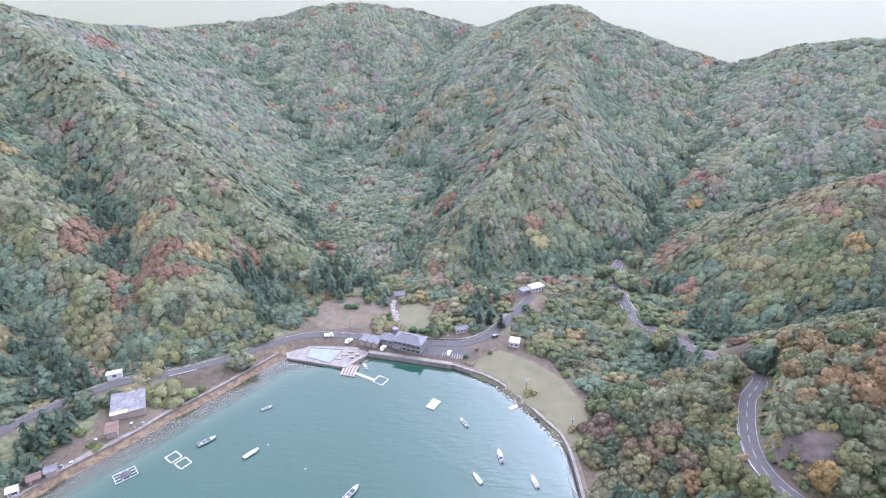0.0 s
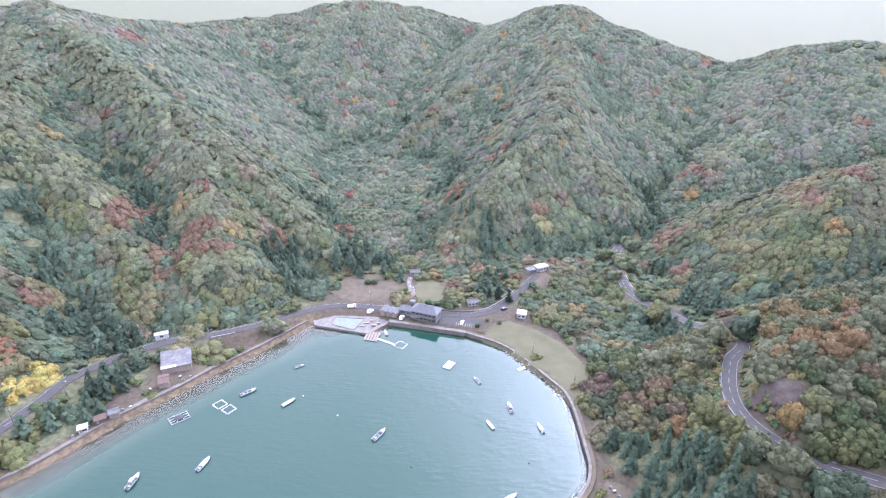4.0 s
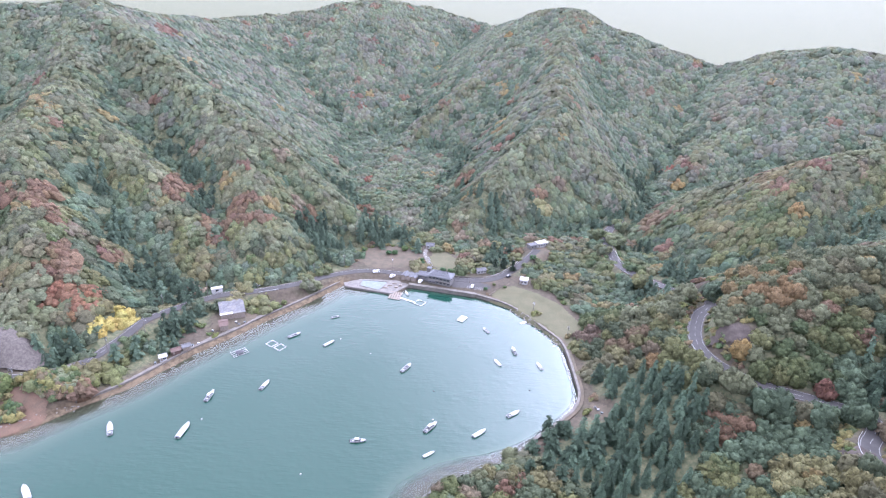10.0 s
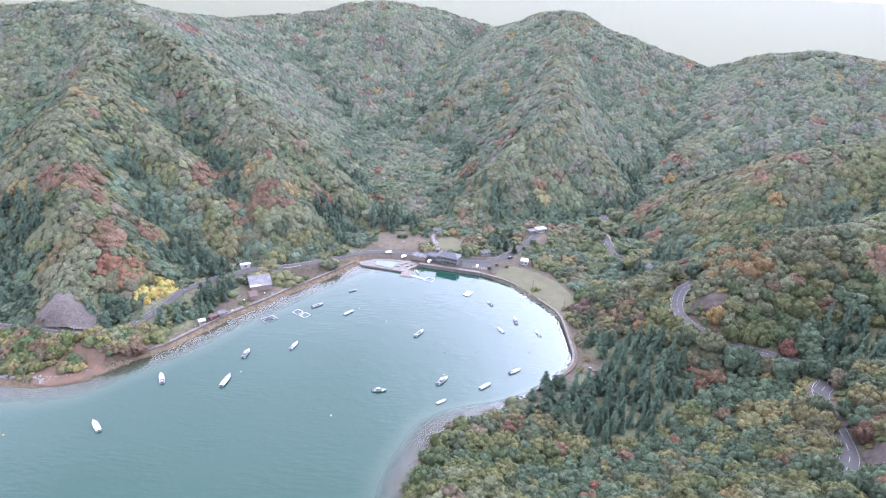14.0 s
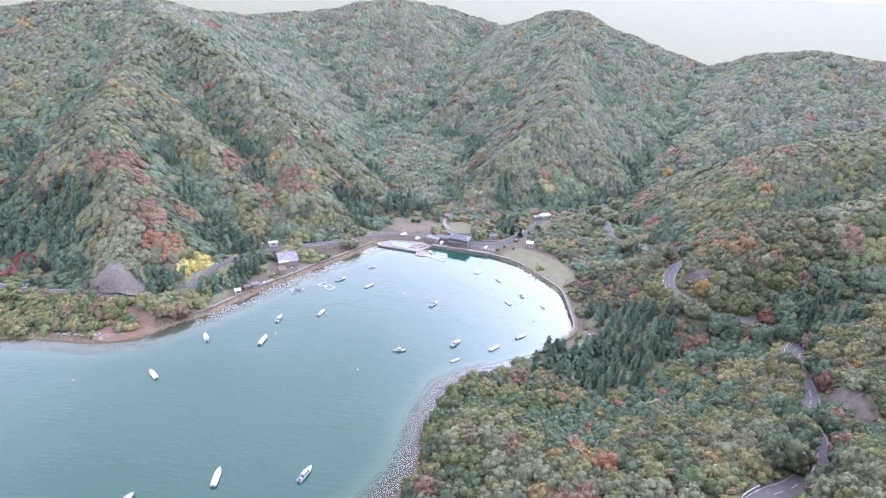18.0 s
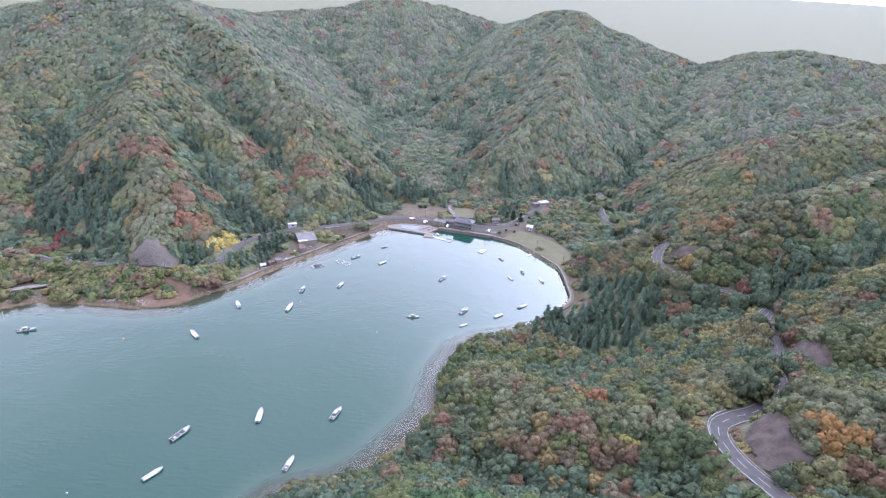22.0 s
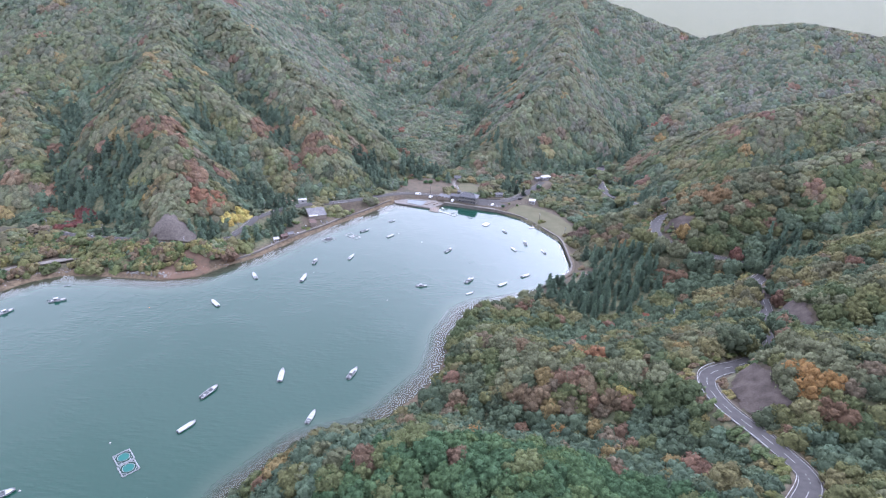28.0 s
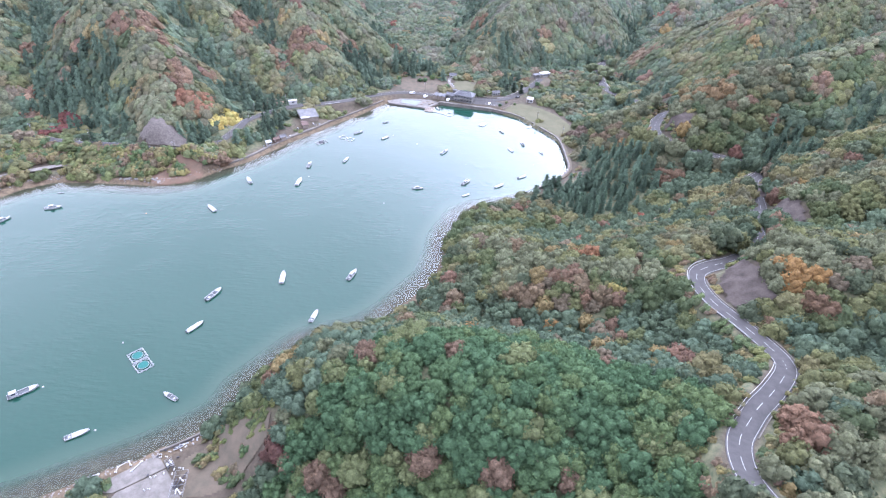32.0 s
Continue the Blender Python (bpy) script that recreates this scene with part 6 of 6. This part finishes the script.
for x, y, turn, long, style in FLEET:
    if style not in MASTER:
        MASTER[style] = (boat(style, long, LABELS[style]), long)
        ob = MASTER[style][0]
    else:
        ob = copy_thing(MASTER[style][0], Matrix.Identity(4))
    k = 0.9 * long / MASTER[style][1]
    ob.matrix_basis = pose(x, y, -0.02, 0, 0, turn) @ Matrix.Diagonal((k, k, k, 1))

# ---- rafts, pens, cages, buoys ----
raft = thing("swim_raft", pose(-2.5, 205.8, 0.1, 0, 0, 60), "flat white square swimming raft", "raft")
part("deck", box(-3.4, 3.4, -2.1, 2.1, 0.12, 0.42, 0.05), PAINT_WHITE, raft)
for u in (-2.6, 0, 2.6):
    part("float", tube((u, -2.0, 0), (u, 2.0, 0), 0.3, None, 8), GEL, raft)
raft = thing("oyster_raft", pose(-123.1, 161.8, 0.1, 0, 0, 42), "timber raft heaped with dark nets", "raft")
for u in (-2.6, -0.9, 0.9, 2.6):
    part("beam", tube((-4.1, u, 0.15), (4.1, u, 0.15), 0.13), PAINT_WHITE, raft)
for u in (-3.9, -1.3, 1.3, 3.9):
    part("cross_beam", tube((u, -2.8, 0.35), (u, 2.8, 0.35), 0.12), PAINT_WHITE, raft)
part("net_heap", stuff_heap(2.2, 0.7, 4), DARK, raft, "dark heap of nets").location = (0, 0, 0.3)


def float_pen(x, y, turn, size, lab, mat=PAINT_WHITE, net=None, name="fish_pen"):
    p = thing(name, pose(x, y, 0.0, 0, 0, turn), lab, "fish pen", "fish pens")
    h = size / 2
    for k in range(4):
        c, s = round(math.cos(k * math.pi / 2)), round(math.sin(k * math.pi / 2))
        m = Matrix(((c, -s, 0, 0), (s, c, 0, 0), (0, 0, 1, 0), (0, 0, 0, 1)))
        bm = box(-h, h, h - 0.34, h, 0.05, 0.36, 0.04)
        bm.transform(m)
        part("walkway", bm, mat, p)
        for u in (-0.66, 0, 0.66):
            bm = tube((u * h - 0.5, h - 0.17, 0.0), (u * h + 0.5, h - 0.17, 0.0), 0.28, None, 8)
            bm.transform(m)
            part("float", bm, mat, p)
        if net:
            bm = tube((h - 2.0, h - 0.2, 0.38), (h - 0.2, h - 2.0, 0.38), 0.12)
            bm.transform(m)
            part("corner_brace", bm, mat, p)
    if net:
        bm = bmesh.new()
        bmesh.ops.create_circle(bm, cap_ends=True, segments=16, radius=h * 0.66)
        bmesh.ops.translate(bm, verts=bm.verts[:], vec=(0, 0, 0.30))
        part("net", bm, net, p, "green net cover")
        bm = bmesh.new()
        for k in range(16):
            a, b = 2 * math.pi * k / 16, 2 * math.pi * (k + 1) / 16
            add_tube(bm, (h * 0.68 * math.cos(a), h * 0.68 * math.sin(a), 0.34), (h * 0.68 * math.cos(b), h * 0.68 * math.sin(b), 0.34), 0.09, None, 5)
        part("net_ring", bm, mat, p)


float_pen(-161.6, -46.9, -44, 6.4, "square floating fish cage with a green net", GALV, NET_GREEN)
float_pen(-157.0, -51.9, -44, 6.4, "square floating fish cage with a green net", GALV, NET_GREEN)
float_pen(-108.6, 171.5, -36, 5.0, "empty square pen of white floats")
float_pen(-103.3, 168.3, -36, 5.0, "empty square pen of white floats")
float_pen(-29.2, 223.6, -30, 6.0, "square white pontoon frame at the dock's end", name="pontoon_frame")
dock = thing("floating_dock", pose(-38.2, 226.8, 0.0, 0, 0, -29), "row of white pontoon blocks leading from the ramp", "dock")
for k in range(5):
    part("pontoon", box(-6.2 + 2.5 * k, -3.8 + 2.5 * k, -0.75, 0.75, -0.1, 0.4, 0.06), PAINT_WHITE, dock)
dock = thing("small_dock", pose(34.9, 204.3, 0.0, 0, 0, 30), "small white floating platform by the boulders", "dock")
part("deck", box(-2.3, 2.3, -0.9, 0.9, 0.0, 0.35, 0.05), PAINT_WHITE, dock)
part("float", tube((-2.2, 0, -0.05), (2.2, 0, -0.05), 0.3, None, 8), GEL, dock)
for x, y, mat in ((-70.2, 81.5, PAINT_WHITE), (-53.3, 166, PAINT_WHITE), (-18, 136.5, DARK), (-190.4, -64.4, PAINT_WHITE), (-160.7, -83, PAINT_WHITE), (-122, 110.5, PAINT_WHITE), (-72, 179, PAINT_WHITE),
                  (-18, 116, PAINT_WHITE), (-171, -40, PAINT_WHITE), (30, 140, DARK), (-205, 60, BUOY_ORANGE)):
    b = thing("mooring_buoy", pose(x, y, 0), "small round mooring buoy on the water", "buoy", "mooring buoys")
    bm = bmesh.new()
    bmesh.ops.create_uvsphere(bm, u_segments=10, v_segments=7, radius=0.38)
    part("float", bm, mat, b)
    part("eye", tube((0, 0, 0.34), (0, 0, 0.55), 0.05), GALV, b)

# ---- slipway and its gear ----
slip = thing("slipway", pose(-136, -102, 0), "pale concrete slipway of two slabs with dark joints", "slipway", kind="structure")
srel = lambda pts: [(x + 136, y + 102) for x, y in pts]
part("slab", prism(srel([(-152, -107.6), (-133.4, -92.8), (-128.6, -97.9), (-142, -107.2)]), -1.5, 1.6), CONCRETE, slip)
part("slab", prism(srel([(-141, -107.2), (-128.2, -98.4), (-118, -110), (-124, -119), (-143, -112)]), -1.5, 1.66), CONCRETE, slip)
rng = np.random.default_rng(77)


def frame_pile(x, y, turn, w, d, lab):
    z = float(ground_z(x, y))
    f = thing("gear_rack", pose(x, y, max(z, 1.66), 0, 0, turn), lab, "gear rack", "gear racks")
    for a in (-w / 2, w / 2):
        for b in (-d / 2, 0, d / 2):
            part("upright", tube((a, b, -0.1), (a, b, 1.6), 0.05), GALV, f)
        part("rail", tube((a, -d / 2, 1.6), (a, d / 2, 1.6), 0.05), GALV, f)
        part("rail", tube((a, -d / 2, 0.8), (a, d / 2, 0.8), 0.05), GALV, f)
    for b in np.linspace(-d / 2, d / 2, 6):
        part("cross_bar", tube((-w / 2, b, 1.6), (w / 2, b, 1.6), 0.045), GALV, f)
    for k in range(7):
        part("float", tube((rng.uniform(-w / 2, w / 2), rng.uniform(-d / 2, d / 2), 0.35), (rng.uniform(-w / 2, w / 2), rng.uniform(-d / 2, d / 2), 0.5), 0.22, None, 8), PAINT_WHITE if k % 3 else DARK, f)


frame_pile(-121.5, -104, 8, 4.2, 9.0, "rack of galvanised frames heaped with floats")
frame_pile(-127.5, -96.8, 40, 2.2, 3.4, "small rack of pipes and floats")
frame_pile(-283, 134.8, 10, 5.0, 5.0, "scaffold frame of galvanised pipes on the flat")
for pts, lab in (([(-154.6, -105.6), (-155.8, -102.2), (-150.6, -100.2), (-149, -103.8)], "white pipe frame with floats lying by the slipway"),
                 ([(-144.6, -99.9), (-145.4, -97.3), (-142.7, -95.1), (-140.8, -97.2)], "white pipe frame lying in the shallows"),
                 ([(-139.4, -99.6), (-137.6, -95.8)], "white pipe lying on the slab")):
    fr = thing("pipe_frame", pose(pts[0][0], pts[0][1], 0), lab, "pipe frame", "pipe frames")
    zz = [max(float(ground_z(x, y)), -0.1) + 0.3 if len(pts) > 2 else 1.8 for x, y in pts]
    for (a, za), (b, zb) in zip(zip(pts[:-1], zz[:-1]), zip(pts[1:], zz[1:])):
        part("pipe", tube((a[0] - pts[0][0], a[1] - pts[0][1], za), (b[0] - pts[0][0], b[1] - pts[0][1], zb), 0.16, None, 7), PAINT_WHITE, fr)
    for (x, y), z in zip(pts, zz):
        part("float", tube((x - pts[0][0] - 0.35, y - pts[0][1], z), (x - pts[0][0] + 0.35, y - pts[0][1], z), 0.3, None, 8), PAINT_WHITE, fr)
skiff = copy_thing(MASTER["open"][0], Matrix.Identity(4))
skiff.matrix_basis = pose(-126.8, -89.6, 1.5, 0, 4, 42) @ Matrix.Diagonal((0.42, 0.42, 0.42, 1))
tagged(skiff, "small white skiff drawn up behind the wall", "boat", "moored boats")
for k in range(34):
    u = rng.random()
    x, y = -134 + 12 * u + rng.normal() * 1.0, -94 + 8 * u + rng.normal() * 1.0 if k < 22 else -100 + rng.normal() * 3
    z = max(float(ground_z(x, y)), 1.0)
    if -152 < x < -118 and y < -93:
        z = max(z, 1.66)
    b = thing("float_drum", pose(x, y, z, 0, 0, rng.uniform(0, 360)), "loose fishing float among the gear" if k % 2 else "white plastic drum among the gear", "float", "loose gear")
    part("drum", tube((-0.4, 0, 0.25), (0.4, 0, 0.25), 0.25, None, 8), PAINT_WHITE if k % 4 else DARK, b)
    part("band", tube((-0.06, 0, 0.25), (0.06, 0, 0.25), 0.27, None, 8), DARK, b)
for k, (x, y) in enumerate(((-149, 164), (-146.5, 166), (-151.5, 162), (-160.5, 147), (-143.5, 178), (-132, 186.5), (-129.5, 189), (-134, 188), (59.2, 126), (61, 121.5), (60, 124), (-158, 153.4))):
    z = float(ground_z(x, y))
    b = thing("crate_stack", pose(x, y, z + 0.05, 0, 0, 37 * k), "stack of pale plastic fish crates on the ground", "crates", "crate stacks")
    for j in range(3):
        part("crate", box(-0.6, 0.6, -0.4, 0.4, 0.36 * j, 0.36 * j + 0.34, 0.03), (PAINT_WHITE, TIN, SEA_BLUE)[(j + k) % 3], b)

# ---- single trees on the near headland ----


def trunk_mesh(seed):
    rng = np.random.default_rng(seed)
    bm = bmesh.new()
    add_tube(bm, (0, 0, -0.15), (0.02, 0.01, 0.45), 0.045, 0.028, 7)
    for k in range(5):
        a = 2.4 * k + rng.uniform(-0.3, 0.3)
        add_tube(bm, (0.01, 0.01, 0.2 + 0.05 * k), (0.26 * math.cos(a), 0.26 * math.sin(a), 0.42 + 0.07 * k), 0.018, 0.007, 5)
    me = bpy.data.meshes.new("trunk")
    bm.to_mesh(me)
    bm.free()
    me.materials.append(BARK)
    return me


TRUNKS = [trunk_mesh(s) for s in range(3)]
FINE = [broadleaf(80 + s, 14, 380, 0.034) for s in range(5)] + [conifer(90, 13, 12, 0.034)]
PALETTE = [(0.066, 0.112, 0.058), (0.078, 0.124, 0.060), (0.094, 0.130, 0.058), (0.126, 0.144, 0.068), (0.145, 0.102, 0.072), (0.32, 0.21, 0.055)]
WORDS = ["dark evergreen oak", "glossy green evergreen oak", "mid-green oak", "olive-green oak turning dull", "russet-brown autumn tree", "golden-orange autumn tree"]
CROWNS = {}
for row in OWN_TREES:
    x, y, z, wide, high, turn, kind = row[:7]
    tone = int(np.argmin(((np.array(PALETTE) - row[7:10]) ** 2).sum(1)))
    form = 5 if kind >= 6 else int(kind) % 5
    if (form, tone) not in CROWNS:
        v, f = FINE[form]
        CROWNS[form, tone] = quad_mesh("crown", v, f, np.repeat(np.array([PALETTE[tone]]), len(v), 0), [LEAF])
    tree = new("tree" if form < 5 else "cedar")
    tree.matrix_world = pose(x, y, z + 0.08 * high, 0, 0, math.degrees(turn)) @ Matrix.Diagonal((wide, wide, high, 1))
    tagged(tree, WORDS[tone] + " with a rounded crown on the headland" if form < 5 else "dark green pointed cedar among the oaks", "tree", "headland trees")
    for nm, me in (("crown", CROWNS[form, tone]), ("trunk", TRUNKS[int(kind) % 3])):
        ob = new(nm, me)
        ob.parent = tree

# ---- bushes in the clearings ----
for x, y, wide, tone in ((-69.9, 305, 5.5, 4), (-75.2, 294, 3.4, 0), (-56, 290, 4.6, 0), (-51.5, 290.5, 5.0, 1), (-44.5, 298, 6.0, 2), (-33.5, 268.5, 5.0, 3), (-29.8, 275, 4.0, 0), (-30.5, 281, 3.6, 1), (-15, 264, 5.0, 0), (-10, 263, 4.6, 1), (14, 240.5, 3.2, 0),
                         (51.9, 287, 5.5, 0), (56.3, 278, 4.8, 1), (20, 247, 2.6, 3), (27, 243.5, 2.8, 2), (-104, 228, 3.6, 4), (-113, 212, 4.2, 3), (-121, 206, 3.4, 4), (-153.6, -108.8, 2.4, 3), (-156, -107.6, 1.8, 3)):
    v, f = FINE[int(abs(x)) % 5]
    form = int(abs(x)) % 5
    if (form, tone) not in CROWNS:
        CROWNS[form, tone] = quad_mesh("crown", v, f, np.repeat(np.array([PALETTE[tone]]), len(v), 0), [LEAF])
    bush = new("bush")
    bush.matrix_world = pose(x, y, float(ground_z(x, y)) - 0.1, 0, 0, 40 * wide) @ Matrix.Diagonal((wide, wide, wide * 0.8, 1))
    tagged(bush, ("dark green", "glossy green", "mid-green", "olive", "russet-brown", "golden")[tone] + " rounded bush standing in a clearing", "bush", "single bushes")
    ob = new("crown", CROWNS[form, tone])
    ob.parent = bush
    ob = new("trunk", TRUNKS[form % 3])
    ob.parent = bush

# scrap along the driveway and by the cottage
rng = np.random.default_rng(91)
for k in range(16):
    u = k / 15
    x, y = -29.5 + 5 * u + rng.normal() * 1.3, 293 - 22 * u + rng.normal() * 1.2
    z = float(ground_z(x, y))
    w, d, h = rng.uniform(0.5, 1.5), rng.uniform(0.4, 1.0), rng.uniform(0.3, 0.9)
    heap = thing("scrap_heap", pose(x, y, z + 0.25, 0, 0, rng.uniform(0, 180)), "small heap of white boards and plastic scrap beside the driveway", "scrap", "scrap heaps")
    part("board", box(-w / 2, w / 2, -d / 2, d / 2, -0.25, h * 0.5, 0.04), PAINT_WHITE if k % 3 else WOOD, heap)
    lid = box(-w / 3, w / 2.2, -d / 2.4, d / 3, h * 0.5 + 0.002, h * 0.5 + 0.12, 0.02)
    part("sheet", lid, TIN if k % 2 else SHEET_COVER, heap)

# low wall with a rail at the corner of the turf
fence = thing("fence", pose(15.9, 233.3, 2.6), "low dark fence on posts beside the turf", "fence")
for k in range(9):
    u = k / 8
    part("post", tube((14.5 * u, 15.7 * u, -0.4), (14.5 * u, 15.7 * u, 1.0), 0.06), WOOD, fence)
for h in (0.45, 0.95):
    part("rail", tube((0, 0, h), (14.5, 15.7, h), 0.05), WOOD, fence)
